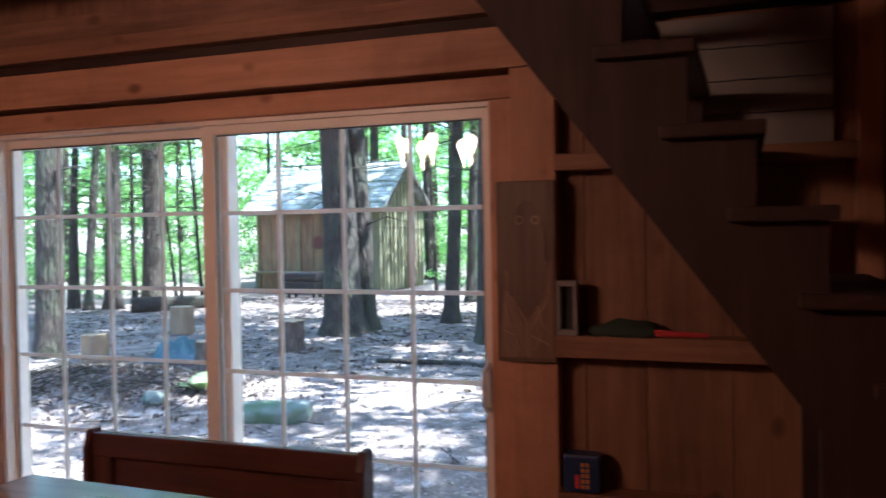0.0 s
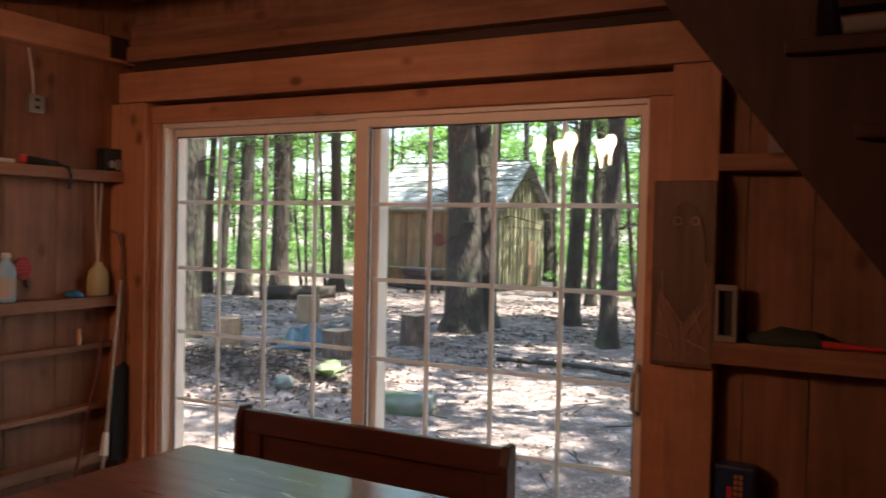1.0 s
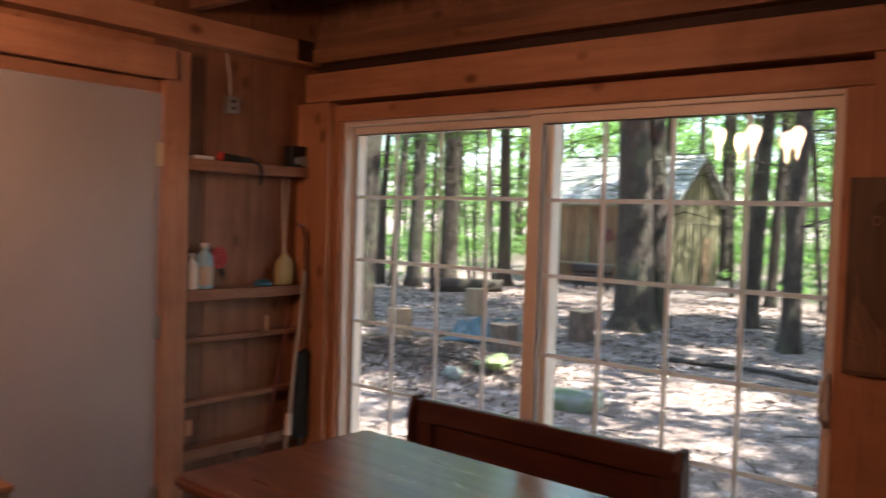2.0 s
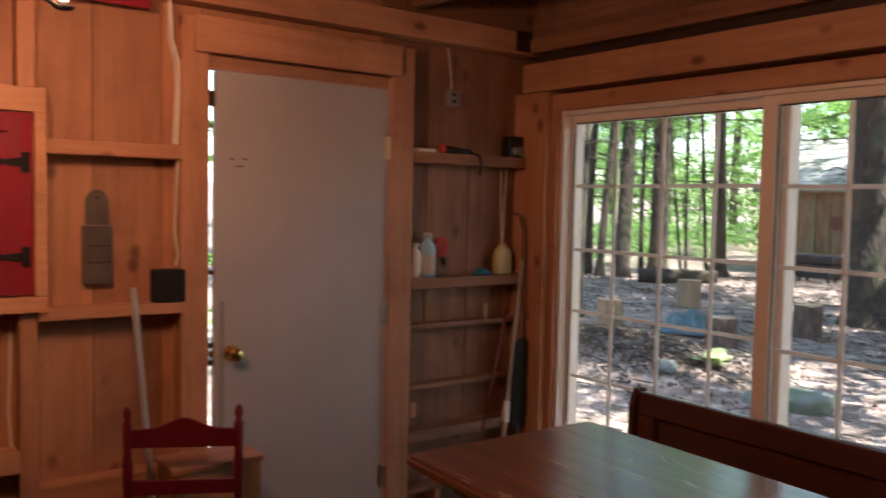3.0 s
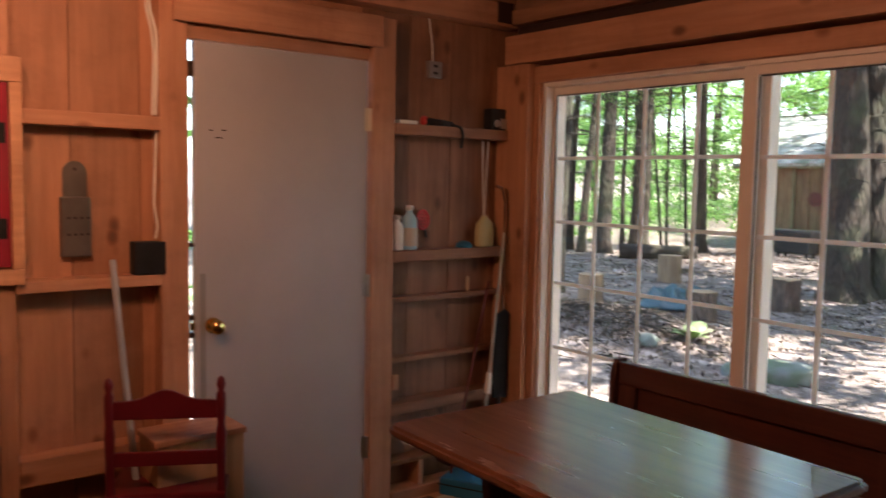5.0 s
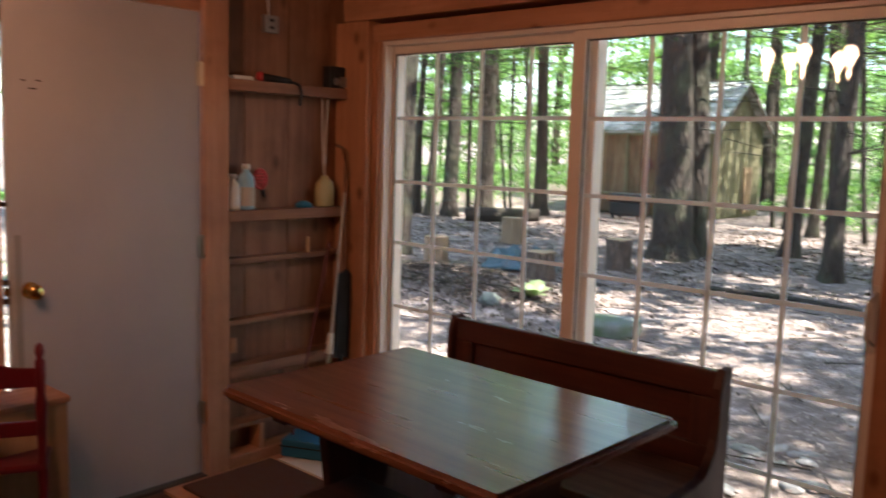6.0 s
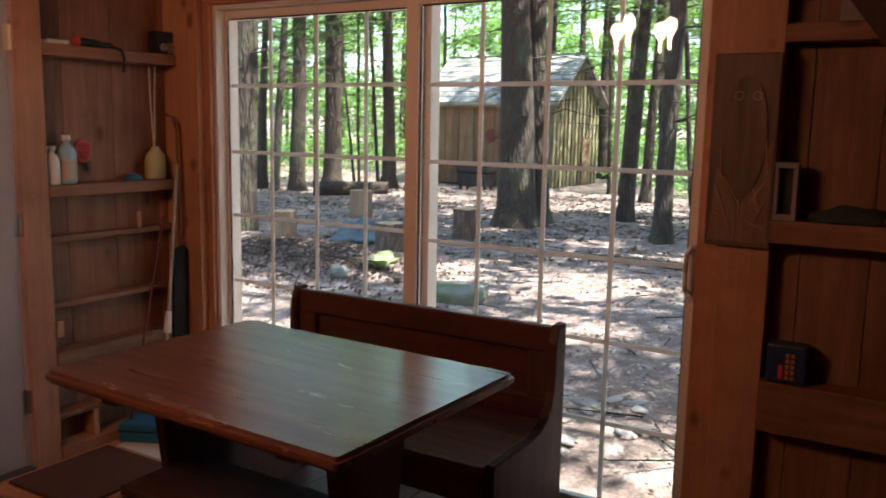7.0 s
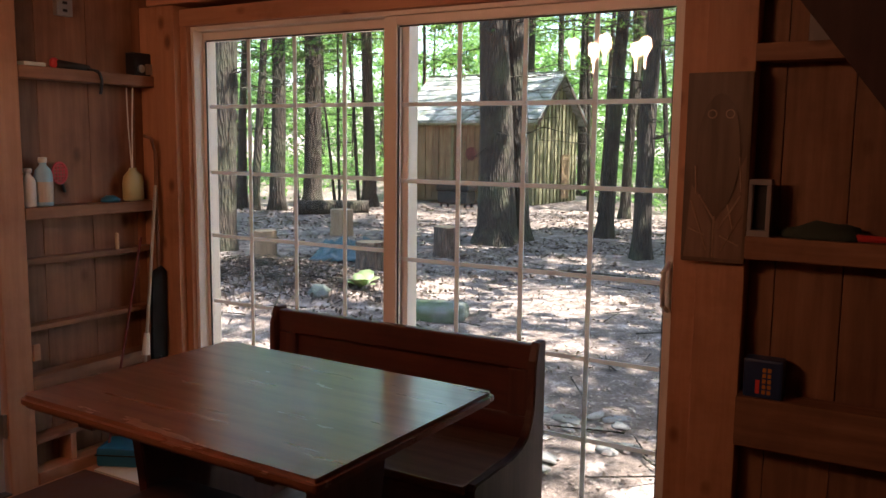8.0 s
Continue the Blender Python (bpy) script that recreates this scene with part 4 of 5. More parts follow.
gx, gy = axis_steps(-900, 900, -2.5, 0.14, 1.035), axis_steps(-900, 900, 4.5, 0.14, 1.035)
gv = [(x, y, ground_z(x, y)) for y in gy for x in gx]
nx = len(gx)
gf = [(j * nx + i, j * nx + i + 1, (j + 1) * nx + i + 1, (j + 1) * nx + i) for j in range(len(gy) - 1) for i in range(nx - 1)]
me = bpy.data.meshes.new("ground")
me.from_pydata(gv, [], gf)
me.materials.append(GROUND)
me.shade_smooth()
tagged(new("ground", me), "bare forest floor of brown leaf litter in dappled sun", "ground", kind="structure")

rng = np.random.default_rng(7)


def leaf_mesh(name, centres, size, material, flat=False):
    """Many small four-sided leaves, one at each centre, each folded and turned its own way."""
    n = len(centres)
    c = np.asarray(centres)
    u = rng.normal(size=(n, 3))
    w = rng.normal(size=(n, 3))
    if flat:
        u[:, 2] *= 0.25
        w[:, 2] *= 0.25
    u /= np.linalg.norm(u, axis=1)[:, None]
    w -= (u * w).sum(1)[:, None] * u
    w /= np.linalg.norm(w, axis=1)[:, None]
    s = (size * rng.uniform(0.55, 1.35, n))[:, None]
    pts = np.stack([c - u * s, c + w * s * 0.5, c + u * s, c - w * s * 0.5], 1).reshape(-1, 3)
    me = bpy.data.meshes.new(name)
    me.from_pydata(pts.tolist(), [], [(4 * k, 4 * k + 1, 4 * k + 2, 4 * k + 3) for k in range(n)])
    me.materials.append(material)
    return me


def litter(n, x0, x1, y0, y1, size):
    x, y = rng.uniform(x0, x1, n), rng.uniform(y0, y1, n)
    return [(a, b, ground_z(a, b) + 0.012) for a, b in zip(x, y)]


pts = litter(17000, -4, 3.2, 0.5, 7, 0) + litter(12000, -12, 3, 5, 18, 0)
tagged(new("fallen_leaves", leaf_mesh("fallen_leaves", pts, 0.016, LITTER, True)), "dry brown leaves scattered over the ground", "leaves", kind="stuff")
bm = bmesh.new()
for k in range(260):
    x, y, a, l = rng.uniform(-9, 3), rng.uniform(0.8, 13), rng.uniform(0, 6.28), rng.uniform(0.1, 0.5)
    z = ground_z(x, y) + 0.015
    rod(bm, (x, y, z), (x + l * math.cos(a), y + l * math.sin(a), z + 0.02), 0.006, 0.003, 5)
solid("fallen_twigs", bm, BARK, "dry twigs lying on the forest floor", "twigs", kind="stuff")

bm = bmesh.new()
for k in range(330):
    x, y, a, l = rng.normal(-2.5, 0.75), rng.normal(3.45, 0.45), rng.uniform(0, 6.28), rng.uniform(0.08, 0.4)
    if y < 1.6:
        continue
    z, q = ground_z(x, y) + rng.uniform(0.0, 0.05), rng.uniform(0.003, 0.009)
    rod(bm, (x, y, z), (x + l * math.cos(a), y + l * math.sin(a), ground_z(x + l * math.cos(a), y + l * math.sin(a)) + rng.uniform(0.01, 0.09)), q, q * 0.5, 5)
solid("brushwood", bm, BARK, "dead brushwood strewn over a low brown mound", "brushwood", kind="stuff")
c = rng.normal(0, 1, (3600, 2)) * np.array([0.95, 0.5]) + np.array([-2.5, 3.4])
c = [(x, y, ground_z(x, y) + rng.uniform(0.004, 0.035)) for x, y in c if y > 1.5]
tagged(new("mound_leaves", leaf_mesh("mound_leaves", c, 0.028, MOULD_AND_SHADE)), "dark rotting leaves covering a low mound", "leaves", kind="stuff")

# dark leaf patches that deepen the shaded ground between the trunks
patches = []
for k in range(230):
    x, y = rng.uniform(-9.5, 2.2), rng.uniform(4.6, 14.5)
    w = rng.normal(0, 1, (int(rng.integers(30, 90)), 2)) * np.array([0.42, 0.2])
    patches += [(x + u, y + v, ground_z(x + u, y + v) + rng.uniform(0.004, 0.02)) for u, v in w]
tagged(new("dark_leaf_drifts", leaf_mesh("dark_leaf_drifts", patches, 0.034, MOULD_AND_SHADE, True)), "drifts of dark leaves added between the trees to deepen the shade", "leaves", kind="stuff")
bm = tube(bmesh.new(), [(-0.80, 6.12, ground_z(-0.80, 6.12) + 0.03), (0.00, 6.19, ground_z(0.00, 6.19) + 0.035), (0.86, 6.01, ground_z(0.86, 6.01) + 0.03)], 0.03, 8)
solid("fallen_pole", bm, BARK, "thin fallen tree pole lying on the ground", "log", smooth=True)

# ---- outside: trees ----
crowns = []
for v in range(3):
    c = []
    for k in range(35):
        a, h = rng.uniform(0, 6.28), rng.uniform(0, 1)
        reach = (3.3 - 2.0 * h) * rng.uniform(0.6, 1.0)
        for s in np.linspace(0.25, 1.0, 9):
            m = 7
            p = np.array([math.cos(a) * reach * s, math.sin(a) * reach * s, h * 6.0 - 0.35 * s * s * reach])
            c.append(p + rng.normal(0, 1, (m, 3)) * np.array([0.27, 0.27, 0.12]))
    crowns.append(leaf_mesh("crown", np.concatenate(c), 0.17, LEAF))


def trunk_mesh(r0, r1, lx, ly, height, seed, seg=12):
    """A tapered, slightly crooked trunk with a flared foot and dead branch stubs."""
    bm = bmesh.new()
    r = random.Random(seed)
    rings, n = [], 13
    for k in range(n):
        f = (k / (n - 1)) ** 1.5
        z = -0.08 + f * height
        rad = r0 + (r1 - r0) * min(1, z / 3.2) if z < 3.2 else r1 * (1 - 0.75 * (z - 3.2) / (height - 3.2))
        flare = 1 + 0.65 * math.exp(-max(z, 0) / 0.14)
        ox, oy = lx * z + 0.012 * math.sin(z * 1.3 + seed), ly * z + 0.012 * math.cos(z * 1.1 + seed)
        ring = []
        for q in range(seg):
            a = q * math.tau / seg
            w = 1 + 0.09 * noise.noise(Vector((math.cos(a) * 1.5, math.sin(a) * 1.5 + seed, z * 0.8))) + (flare - 1) * (0.55 + 0.45 * math.sin(a * 4 + seed))
            ring.append(bm.verts.new((ox + math.cos(a) * rad * w, oy + math.sin(a) * rad * w, z)))
        rings.append(ring)
    for a, b in zip(rings, rings[1:]):
        for q in range(seg):
            bm.faces.new((a[q], a[(q + 1) % seg], b[(q + 1) % seg], b[q]))
    bm.faces.new(rings[-1])
    return bm


def dead_branches(r0, lx, ly, n, seed, lo=1.4, hi=6.0):
    bm = bmesh.new()
    r = random.Random(seed + 50)
    for k in range(n):
        z, a, l = r.uniform(lo, hi), r.uniform(0, 6.28), r.uniform(0.5, 1.7)
        p = Vector((lx * z, ly * z, z))
        q = p + Vector((math.cos(a) * l * 0.5, math.sin(a) * l * 0.5, r.uniform(-0.05, 0.16)))
        e = q + Vector((math.cos(a + 0.3) * l * 0.5, math.sin(a + 0.3) * l * 0.5, r.uniform(-0.25, 0.1)))
        rod(bm, p, q, 0.013, 0.008, 5)
        rod(bm, q, e, 0.008, 0.003, 5)
        for _ in range(2):
            t = p.lerp(e, r.uniform(0.3, 0.9))
            rod(bm, t, t + Vector((r.uniform(-0.35, 0.35), r.uniform(-0.35, 0.35), r.uniform(-0.2, 0.1))), 0.005, 0.002, 4)
    return bm


def tree(x, y, r0, r1, lx, ly, seed, height=15.0, crown=True, branches=10, wide=1.0, label="tall forest tree with grey-brown furrowed bark"):
    z = ground_z(x, y)
    t = thing("tree", label, "tree", (x, y, z), "trees of the wood")
    for nm, bm in (("trunk", trunk_mesh(r0, r1, lx, ly, height, seed)), ("dead_branches", dead_branches(r0, lx, ly, branches, seed))):
        ob = new(nm, mesh_of(nm, bm, BARK, True))
        ob.parent = t
    tagged(ob, "thin dead branches", kind="stuff")
    if crown:
        ob = new("crown", crowns[seed % 3])
        ob.parent = t
        ob.matrix_basis = pose(lx * 8, ly * 8, height * 0.5, 0, 0, seed * 77 % 360) @ Matrix.Diagonal((wide, wide, height / 14, 1))
        tagged(ob, "green leafy crown with gaps")
    return t


TREES = [
    (-5.10, 5.46, 0.170, 0.172, 0.030, 0.018), (-10.03, 11.01, 0.126, 0.070, 0.027, 0.016), (-9.37, 10.73, 0.092, 0.080, 0.054, 0.031),
    (-9.00, 11.03, 0.170, 0.141, 0.014, 0.008), (-9.03, 12.25, 0.210, 0.182, 0.007, 0.004), (-8.22, 13.37, 0.170, 0.127, -0.012, -0.007),
    (-9.08, 13.14, 0.034, 0.027, -0.076, -0.044), (-8.99, 13.21, 0.034, 0.027, -0.006, -0.003), (-9.76, 12.57, 0.061, 0.040, -0.006, -0.003),
    (-8.62, 13.52, 0.041, 0.041, -0.057, -0.033), (-2.44, 8.55, 0.300, 0.216, -0.030, -0.018), (-2.30, 9.02, 0.17, 0.15, -0.036, -0.018),
    (-1.31, 10.15, 0.128, 0.101, 0.050, 0.029), (-2.24, 14.02, 0.106, 0.100, 0.043, 0.025), (-0.02, 7.94, 0.120, 0.105, 0.015, 0.009),
    (-1.24, 13.98, 0.051, 0.050, -0.083, -0.048), (-3.51, 15.45, 0.046, 0.039, -0.038, -0.022), (-3.14, 15.14, 0.057, 0.057, 0.033, 0.019),
    (-7.6, 21.0, 0.17, 0.15, 0.0, 0.0), (-2.9, 17.2, 0.09, 0.08, 0.02, 0.0), (-1.8, 17.8, 0.07, 0.06, -0.02, 0.0), (-0.9, 16.6, 0.1, 0.09, 0.015, 0.0), (-0.5, 19.0, 0.12, 0.1, 0.0, 0.0), (-3.6, 19.5, 0.1, 0.09, 0.0, 0.0),
    (-2.38, 15.74, 0.077, 0.077, -0.056, -0.033),
]
for k, row in enumerate(TREES):
    thin = row[2] < 0.07
    tree(*row, k + 1, 7.0 if thin else 15.0, row[3] > 0.085, 9 if thin else 22, 0.6 if row[1] > 13.5 else 1.0)
r = random.Random(5)
for k in range(46):
    d, a = r.uniform(19, 46), radians(r.uniform(-62, 14))
    x, y = 3.2 + d * math.sin(a), -2.85 + d * math.cos(a)
    if -10.5 < x < -3.5 and y < 21:
        continue
    rad = r.choice((0.05, 0.07, 0.1, 0.14, 0.17))
    tree(x, y, rad, rad * 0.8, r.uniform(-0.03, 0.03), 0.0, 30 + k, 12.0, k % 6 == 0, 8, 1.0, "slender tree deeper in the wood")
# trees out of view; the eastern ones are added to shade the ground
for k, (x, y) in enumerate(((-9, 3.0), (-13, 6.5), (-13, 1.0), (-9.5, -2.5), (3.6, 7.4), (5.5, 11.0), (-15, 10.5), (10.2, 4.4), (9.5, 7.4), (7.6, 9.6), (11.0, 12.0))):
    tree(x, y, 0.15, 0.12, 0.0, 0.0, 90 + k, 14.0 + k % 3, True, 8)
# more unseen trees, crowns sized and placed to throw dappled shade
for k, (x, y, w) in enumerate(((4.1, 3.7, 0.6), (7.4, 2.4, 0.5), (8.8, 5.2, 0.6), (2.8, 6.0, 0.6), (4.2, 6.9, 0.5), (4.9, 9.6, 0.5))):
    tree(x, y, 0.1, 0.08, 0.0, 0.0, 110 + k, 13.0, True, 8, w)


def spray_mesh(name, roots, reach, size, material, twigs=8, leaves=14, droop=0.35):
    """Flat drooping sprays: from each root a fan of twigs, set with small leaves that lie along them."""
    n = len(roots)
    turn = rng.uniform(0, 6.28, (n, 1)) + rng.normal(0, 0.75, (n, twigs))
    length = reach * rng.uniform(0.4, 1.1, (n, twigs))
    fall = droop * rng.uniform(0.3, 1.5, (n, twigs))
    f = np.linspace(0.12, 1.0, leaves)[None, None, :, None]
    way = np.stack([np.cos(turn), np.sin(turn), 0 * turn], -1)[:, :, None, :]
    down = np.array([0, 0, -1.0])
    L, F = length[:, :, None, None], fall[:, :, None, None]
    c = np.asarray(roots)[:, None, None, :] + way * L * f + down * L * F * f * f + rng.normal(0, 0.05, (n, twigs, leaves, 3)) * reach
    u = way + down * 2 * F * f + rng.normal(0, 0.35, c.shape)
    c, u = c.reshape(-1, 3), u.reshape(-1, 3)
    u /= np.linalg.norm(u, axis=1)[:, None]
    w = np.cross(u, rng.normal(0, 0.5, u.shape) + np.array([0, 0, 1.0]))
    w /= np.linalg.norm(w, axis=1)[:, None]
    s = (size * rng.uniform(0.6, 1.5, len(c)))[:, None]
    pts = np.stack([c - u * s, c + w * s * 0.42, c + u * s, c - w * s * 0.42], 1).reshape(-1, 3)
    me = bpy.data.meshes.new(name)
    me.from_pydata(pts.tolist(), [], np.arange(len(pts)).reshape(-1, 4).tolist())
    me.materials.append(material)
    return me


def thicket(n, d0, d1, a0, a1, h0, h1, reach, size, material):
    """Leaf sprays of the wood, in a belt round the cabin."""
    d, a = rng.uniform(d0, d1, n), np.radians(rng.uniform(a0, a1, n))
    p = np.stack([3.2 + d * np.sin(a), -2.85 + d * np.cos(a), rng.uniform(h0, h1, n)], 1)
    p = p[~((p[:, 0] > -10.2) & (p[:, 0] < -3.8) & (p[:, 1] < 20.5) & (p[:, 2] < 5))]
    p[:, 2] += 0.6 * np.sin(p[:, 0] * 0.9) * (h1 - h0) / 8
    p[:, 2] = np.maximum(p[:, 2], 0.25)
    return spray_mesh("undergrowth", p, reach, size, material)


for n, d0, d1, h0, h1, sp, sz, mat in ((520, 16.5, 24, 2.6, 7.5, 0.9, 0.027, LEAF), (950, 21, 30, 0.8, 8.0, 1.1, 0.038, BRUSH), (1400, 29, 42, 0.3, 10, 1.6, 0.066, BRUSH),
                                       (2000, 40, 64, 0.2, 14, 2.5, 0.15, BRUSH), (650, 19, 34, 0.15, 1.1, 0.8, 0.045, BRUSH)):
    tagged(new("undergrowth", thicket(n, d0, d1, -66, 16, h0, h1, sp, sz, mat)), "sunlit green sprays of the wood behind the trees", "foliage", kind="stuff")
# unseen eastern belt, added to keep low sky light off the west wall
tagged(new("undergrowth", thicket(600, 13, 36, 16, 100, 0.3, 13, 2.0, 0.15, LEAF)), "unseen green sprays east of the cabin, added to block low sky light", "foliage", kind="stuff")
tagged(new("undergrowth", thicket(260, 7, 16, -98, -60, 0.2, 5, 0.8, 0.07, BRUSH)), "sunlit green leaves outside the door", "foliage", kind="stuff")


def boughs(n, seed):
    """Low drooping hemlock boughs: thin limbs with side twigs, and fine needles along them."""
    r, bm, needles = random.Random(seed), bmesh.new(), []
    for k in range(n):
        d, a = r.uniform(13.5, 21), radians(r.uniform(-48, 2))
        z = 1.5 + d * r.uniform(0.1, 0.18)
        p = Vector((3.2 + d * math.sin(a), -2.85 + d * math.cos(a), z))
        t, l = r.uniform(0, 6.28), r.uniform(1.2, 2.6)
        way = Vector((math.cos(t), math.sin(t), 0))
        side = Vector((-way.y, way.x, 0))
        last = p
        for q in range(1, 8):
            f = q / 7
            at = p + way * l * f + Vector((0, 0, 0.1 * l * f - 0.3 * l * f * f))
            rod(bm, last, at, 0.011 * (1.1 - f) + 0.002, 0.011 * (1.0 - f) + 0.002, 4)
            for sgn in (-1, 1):
                e = at + side * sgn * l * 0.3 * (1.1 - f) + way * 0.12 * l + Vector((0, 0, -0.08 * r.random() * l))
                rod(bm, at, e, 0.004, 0.002, 4)
                for w in range(10):
                    v = at.lerp(e, w / 9)
                    needles.append((v.x + r.gauss(0, 0.03), v.y + r.gauss(0, 0.03), v.z + r.gauss(0, 0.015)))
            last = at
    return bm, needles


bm, needles = boughs(90, 3)
solid("hemlock_twigs", bm, BARK, "thin drooping dead limbs of the hemlocks", "branches", kind="stuff")
tagged(new("hemlock_needles", leaf_mesh("hemlock_needles", needles, 0.03, LEAF)), "fine green hemlock sprays hanging among the trunks", "foliage", kind="stuff")


# ---- outside: stumps, rocks, tarp ----
def stump(x, y, rad, h, seed, side=None):
    z = ground_z(x, y)
    s = thing("tree_stump", "sawn log round standing on the ground, pale cut top", "stump", (x, y, z), "log rounds")
    bm = bmesh.new()
    rings = []
    for k in range(5):
        zz = -0.03 + (h + 0.03) * k / 4
        rings.append([bm.verts.new((math.cos(q * math.tau / 18) * rad * (1 + 0.1 * noise.noise(Vector((math.cos(q * math.tau / 18) * 2, math.sin(q * math.tau / 18) * 2 + seed, zz * 2))) + 0.12 * math.exp(-k)),
                                    math.sin(q * math.tau / 18) * rad * (1 + 0.12 * math.exp(-k)), zz)) for q in range(18)])
    for a, b in zip(rings, rings[1:]):
        for q in range(18):
            bm.faces.new((a[q], a[(q + 1) % 18], b[(q + 1) % 18], b[q]))
    ob = new("bark", mesh_of("bark", bm, side or STUMP_BARK, True))
    ob.parent = s
    bm = lathe(bmesh.new(), (0, 0, h - 0.012), [(rad * 1.0, 0), (rad * 0.99, 0.014), (rad * 0.5, 0.017)], 18)
    ob = new("cut_face", mesh_of("cut_face", bm, CUT))
    ob.parent = s
    tagged(ob, "pale sawn end grain")
    return s


stump(-2.30, 6.74, 0.165, 0.40, 1)
stump(-4.16, 5.25, 0.16, 0.36, 2, SPLIT)
stump(-4.96, 7.97, 0.18, 0.42, 3, SPLIT)
stump(-2.38, 5.10, 0.165, 0.34, 4)


def rock(name, label, x, y, sx, sy, sz, seed, mat, turn=0, sub=3):
    bm = bmesh.new()
    bmesh.ops.create_icosphere(bm, subdivisions=sub, radius=1.0)
    for v in bm.verts:
        p = v.co.copy()
        v.co = p * (1 + 0.5 * noise.noise(p * 1.4 + Vector((seed, 0, 0))) + 0.14 * noise.noise(p * 4 + Vector((0, seed, 0))))
        v.co = Vector((v.co.x * sx, v.co.y * sy, max(v.co.z, -0.5) * sz))
    bm.transform(pose(x, y, ground_z(x, y) + sz * 0.25, 0, 0, turn))
    return solid(name, bm, mat, label, "rock", "rocks", smooth=True)


bm = bmesh.new()
bmesh.ops.create_cube(bm, size=2.0)
bmesh.ops.subdivide_edges(bm, edges=bm.edges[:], cuts=9, use_grid_fill=True)
for v in bm.verts:
    p = v.co / sum(abs(c) ** 5 for c in v.co) ** 0.2
    v.co = Vector((p.x * 0.36, p.y * 0.17, p.z * 0.085 + 0.02))
for v in bm.verts:
    p = v.co.copy()
    v.co += Vector((0.05 * noise.noise(p * 4), 0.05 * noise.noise(p * 4 + Vector((7, 0, 0))), 0.02 * noise.noise(p * 4 + Vector((0, 9, 0)))))
bm.transform(pose(-0.42, 3.2, ground_z(-0.42, 3.2) + 0.02, 5, -4, 12))
solid("flat_rock", bm, MOSSY, "flat mossy grey-green stone slab on the ground", "rock", "rocks", smooth=True)
rock("mossy_rock", "small rock covered with green moss", -1.55, 3.1, 0.11, 0.08, 0.07, 8, MOSSY)
plant = thing("broad_leaf_plant", "low plant with pale green broad leaves", "plant", (-1.36, 3.5, ground_z(-1.36, 3.5)))
for k in range(7):
    a, l, t = k * 0.9, 0.17 + 0.04 * (k % 3), 14 + 11 * (k % 4)
    bm = bmesh.new()
    spine = [(0, 0.0), (0.2, 0.26), (0.5, 0.4), (0.8, 0.28), (1.0, 0.0)]
    rows_ = [[bm.verts.new((f * l, sgn * w * l, 0.10 * l * (1 - (2 * f - 1) ** 2) + 0.12 * abs(sgn) * w * l)) for sgn in (-1, 0, 1)] for f, w in spine]
    for p, q in zip(rows_, rows_[1:]):
        for c in (0, 1):
            bm.faces.new((p[c], p[c + 1], q[c + 1], q[c]))
    bmesh.ops.remove_doubles(bm, verts=bm.verts[:], dist=1e-5)
    bm.transform(pose(-1.36, 3.5, ground_z(-1.36, 3.5) + 0.02, 0, 0, math.degrees(a)) @ pose(0, 0, 0, 0, -t, 0))
    lf = part("leaf", bm, PLANT, plant, "", True)
    lf.modifiers.new("thick", "SOLIDIFY").thickness = 0.0015
for k in range(26):
    rock("field_stone", "pale flat field stone near the door sill", rng.uniform(1.0, 2.5), rng.uniform(0.45, 1.5), rng.uniform(0.03, 0.11), rng.uniform(0.03, 0.08), rng.uniform(0.008, 0.018), k + 20, STONE, rng.uniform(0, 180), 2)
bm = bmesh.new()
bmesh.ops.create_grid(bm, x_segments=44, y_segments=34, size=1.0)
for v in bm.verts:
    p = v.co.copy()
    e = 1 - max(abs(p.x), abs(p.y)) ** 4
    v.co = Vector((p.x * 0.48, p.y * 0.36, 0.03 + 0.24 * e * (0.55 + 0.5 * noise.noise(p * 2.2 + Vector((4, 0, 0)))) + 0.14 * abs(noise.noise(p * 3.7)) * e + 0.1 * abs(noise.noise(p * 7 + Vector((2, 5, 0)))) * e + 0.03 * noise.noise(p * 14)))
bm.transform(pose(-3.15, 5.75, ground_z(-3.15, 5.75), 0, 0, 30))
tarp = solid("blue_tarp", bm, TARP, "crumpled blue-grey tarpaulin heap on the ground", "tarpaulin", smooth=True)
tarp.modifiers.new("thick", "SOLIDIFY").thickness = 0.004

# ---- outside: the shed ----
SX, SY, TURNED = -5.15, 15.9, -3.0
shed = thing("garden_shed", "small weathered board shed with a grey shingle roof", "shed")
LEN, WID, EAVE, PEAK = 3.6, 2.5, 2.2, 3.25


def shed_part(name, bm, mat, label="", parent=None):
    ob = new(name, mesh_of(name, bm, mat))
    ob.parent = parent or shed
    return tagged(ob, label)


shed_part("core", prism(bmesh.new(), [(0.04, 0), (WID - 0.04, 0), (WID - 0.04, EAVE), (WID / 2, PEAK - 0.06), (0.04, EAVE)], 0, -LEN + 0.04, -0.04), SHED_WOOD)
n = 17
for k in range(n):
    a, b = -LEN + LEN * k / n, -LEN + LEN * (k + 1) / n
    q = 0.012 * (k % 2)
    shed_part("board", boxed(a + 0.006, 0.0 - q, 0.03, b - 0.006, 0.036, EAVE, bevel=0.004), SHED_BROWN if k < n - 3 else SHED_WOOD)
n = 24
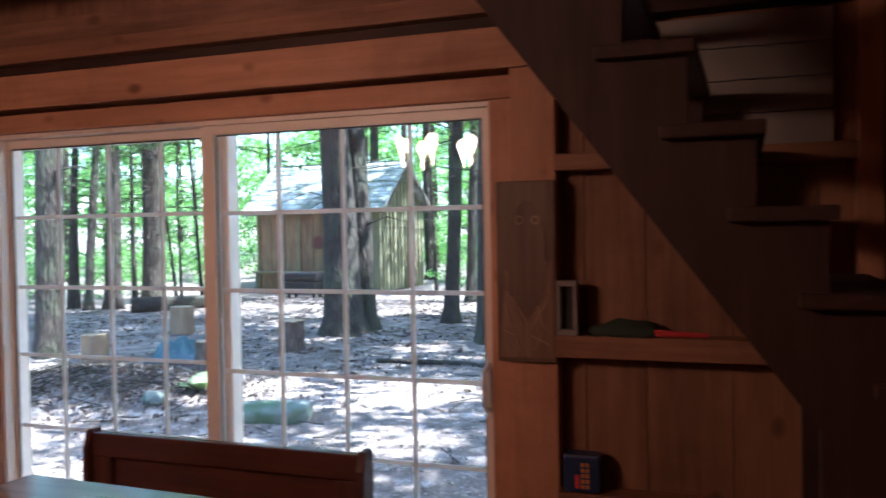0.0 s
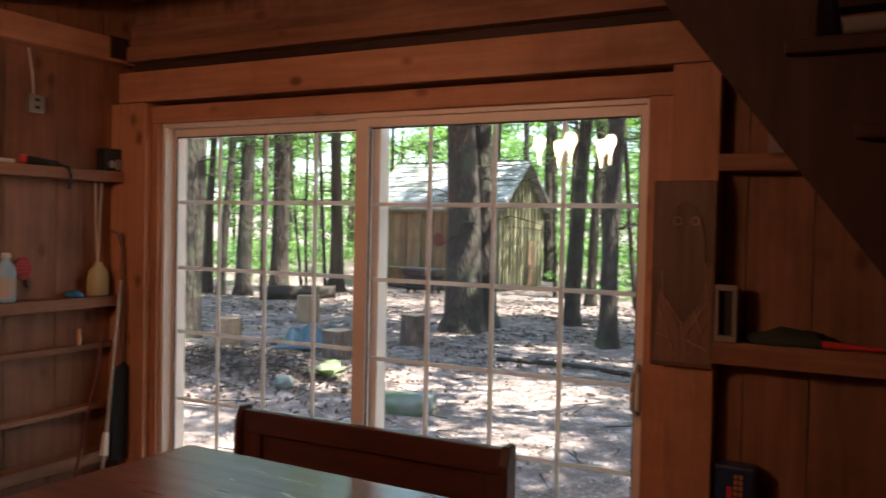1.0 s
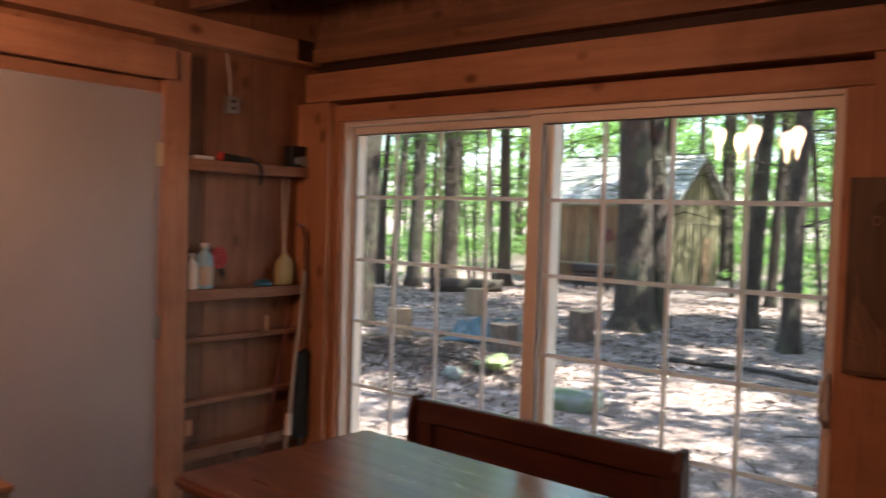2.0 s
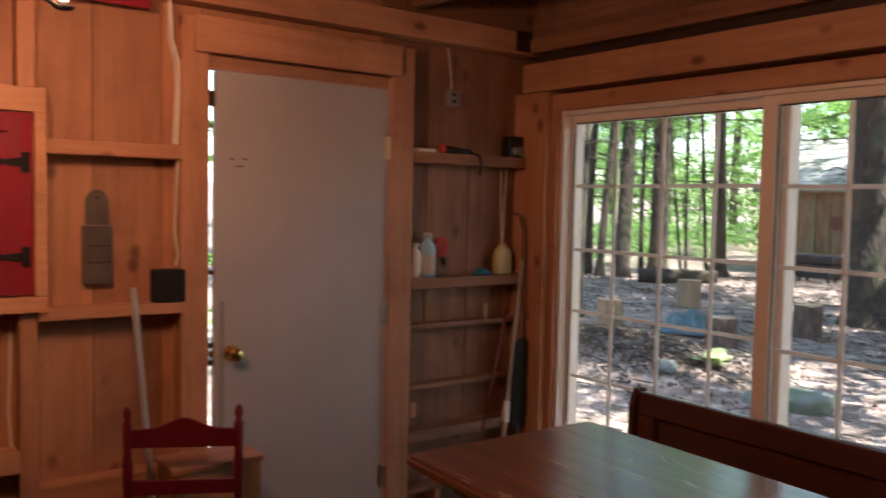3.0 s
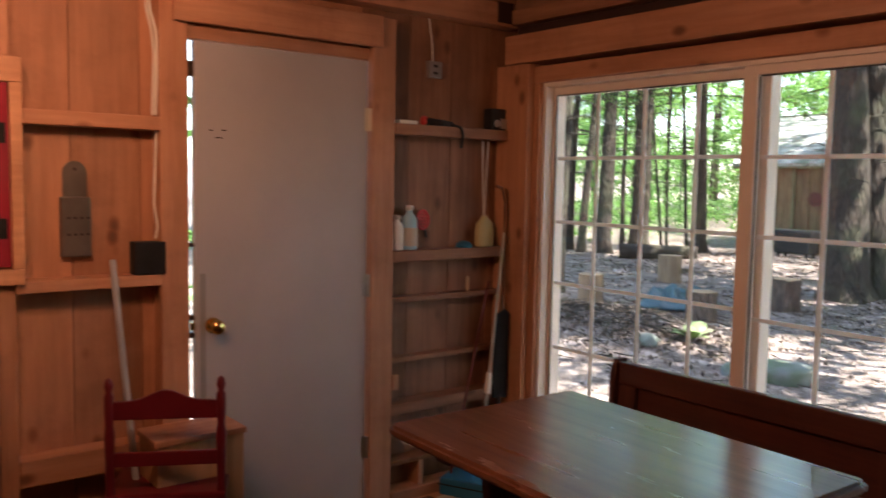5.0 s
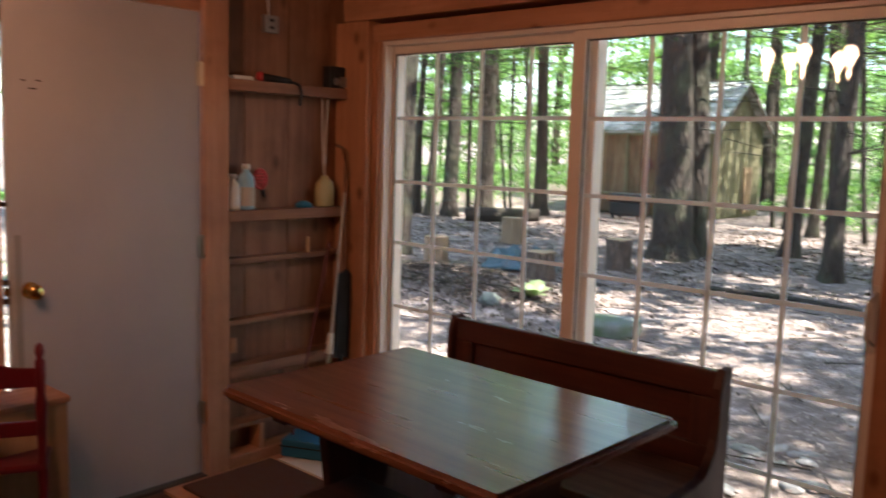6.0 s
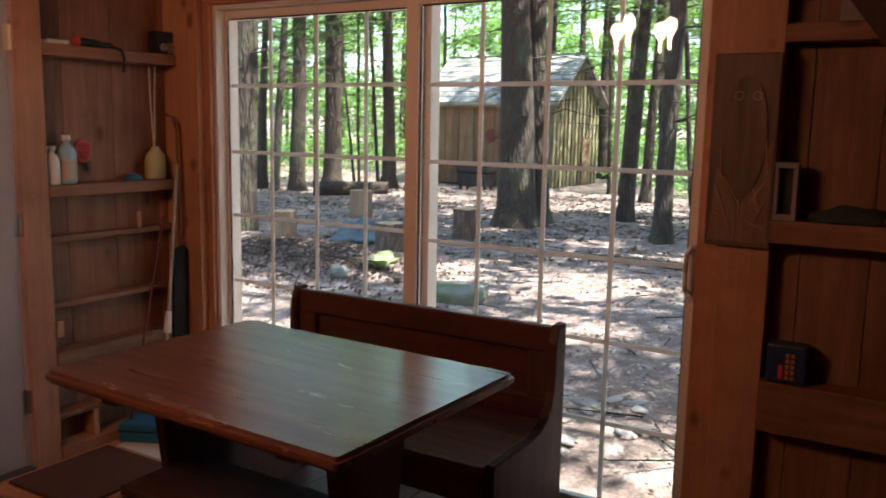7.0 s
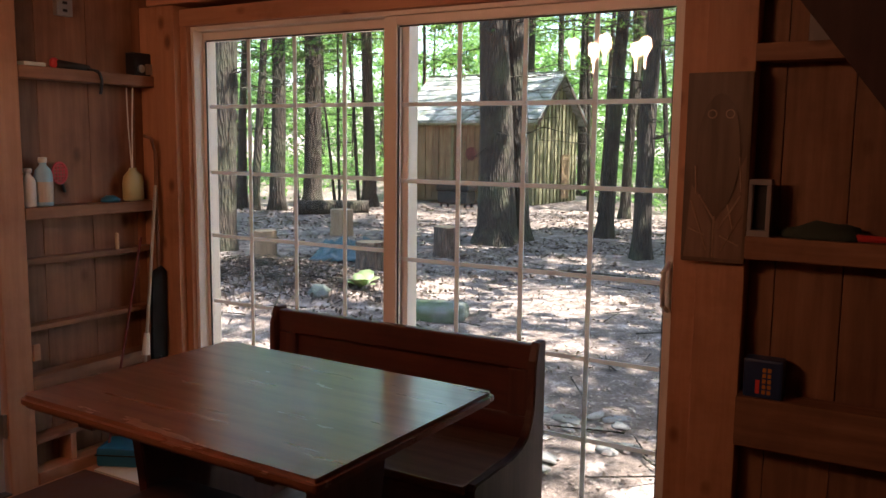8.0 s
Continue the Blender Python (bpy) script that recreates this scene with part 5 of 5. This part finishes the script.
for k in range(n):
    a, b = WID * k / n, WID * (k + 1) / n
    h = EAVE + (PEAK - EAVE) * (1 - abs((a + b) / 2 - WID / 2) / (WID / 2)) - 0.07
    q = 0.026 * (k % 2)
    shed_part("board", boxed(-0.036, a + 0.006, 0.03, q, b - 0.006, h, bevel=0.004), SHED_WOOD)
for s in (0, 1):
    roof_outline = [(-0.22, EAVE - 0.20), (WID / 2, PEAK), (WID / 2, PEAK + 0.06), (-0.24, EAVE - 0.13)]
    if s:
        roof_outline = [(WID - a, b) for a, b in roof_outline][::-1]
    rf = shed_part("roof", prism(bmesh.new(), roof_outline, 0, -LEN - 0.3, 0.2), ROOFING, "weathered grey shingle roof")
    slope = Vector((0, WID / 2 + 0.24, PEAK + 0.06 - EAVE + 0.13))
    for q in range(9):
        p0, p1 = slope * (q / 9), slope * ((q + 1) / 9 + 0.02)
        ya, za, yb, zb = -0.24 + p0.y, EAVE - 0.13 + p0.z + 0.004, -0.24 + p1.y, EAVE - 0.13 + p1.z + 0.004
        o = [(ya, za), (yb, zb), (yb, zb + 0.004), (ya, za + 0.022)]
        if s:
            o = [(WID - a, b) for a, b in o][::-1]
        shed_part("shingle_course", prism(bmesh.new(), o, 0, -LEN - 0.31, 0.21), ROOFING, "", rf)
shed_part("fascia", boxed(-LEN - 0.29, -0.225, EAVE - 0.24, 0.19, -0.2, EAVE - 0.135, bevel=0.003), SHED_WOOD)
for s in (1, -1):
    o = [(WID / 2 - s * (WID / 2 + 0.22), EAVE - 0.28), (WID / 2, PEAK - 0.08), (WID / 2, PEAK + 0.0), (WID / 2 - s * (WID / 2 + 0.22), EAVE - 0.18)]
    shed_part("barge_board", prism(bmesh.new(), o if s > 0 else o[::-1], 0, 0.201, 0.222), PLATE, "dark barge board")
for x in (-LEN, -2.35, -1.1, -0.05):
    shed_part("corner_post", boxed(x, -0.05, 0, x + 0.07, -0.013, EAVE - 0.1, bevel=0.004), SHED_WOOD)
shed_part("work_ledge", boxed(-LEN + 0.05, -0.32, 0.48, -1.2, -0.052, 0.53, bevel=0.006), SHED_WOOD)
for x in (-LEN + 0.1, -1.32):
    shed_part("ledge_leg", boxed(x, -0.30, -0.05, x + 0.06, -0.24, 0.479, bevel=0.004), SHED_WOOD)
shed_part("hatch", boxed(0.027, 1.5, 0.1, 0.045, 2.0, 1.25, bevel=0.004), SHED_BROWN, "small brown board door")
bm = bmesh.new()
lathe(bm, (0, 0, 0), [(0.17, 0), (0.17, 0.02), (0.05, 0.03)], 20)
bm.transform(Matrix.Translation((-1.75, -0.013, 1.25)) @ Matrix.Rotation(radians(90), 4, "X"))
shed_part("round_target", bm, paint("rust_red_disc", (0.1, 0.028, 0.02), 0.7), "rust red disc on the wall")
shed.matrix_basis = pose(SX, SY, ground_z(SX, SY) - 0.02, 0, 0, TURNED)
bin_ = thing("black_grill", "black lidded barbecue grill by the shed", "grill", (-6.6, 14.6, ground_z(-6.6, 14.6)))
part("lid", box(bmesh.new(), -7.0, 14.35, 0.36, -6.1, 14.85, 0.56, 0.06), BLACK, bin_)
part("firebox", box(bmesh.new(), -6.95, 14.38, 0.06, -6.15, 14.82, 0.355, 0.02), BLACK, bin_)
for x in (-6.9, -6.25):
    for y in (14.42, 14.74):
        part("leg", boxed(x, y, -0.06, x + 0.05, y + 0.05, 0.059, bevel=0.003), BLACK, bin_)
bm = rod(bmesh.new(), (-8.2, 10.6, 0.12), (-7.0, 11.6, 0.14), 0.16, 0.13, 14)
solid("fallen_log", bm, BARK, "dark fallen log lying among the trees", "log", smooth=True)

# ---- floor planks ----
yy = Y_END
xp = -0.08
while xp < X_END - 0.05:
    w = 0.14
    me = mesh_of("floor_plank", boxed(xp + 0.0015, Y_END, -0.0195, min(xp + w, X_END) - 0.0015, -0.135, 0.0, bevel=0.002), FLOOR)
    ob = new("floor_plank", me)
    ob.parent = floor
    xp += w
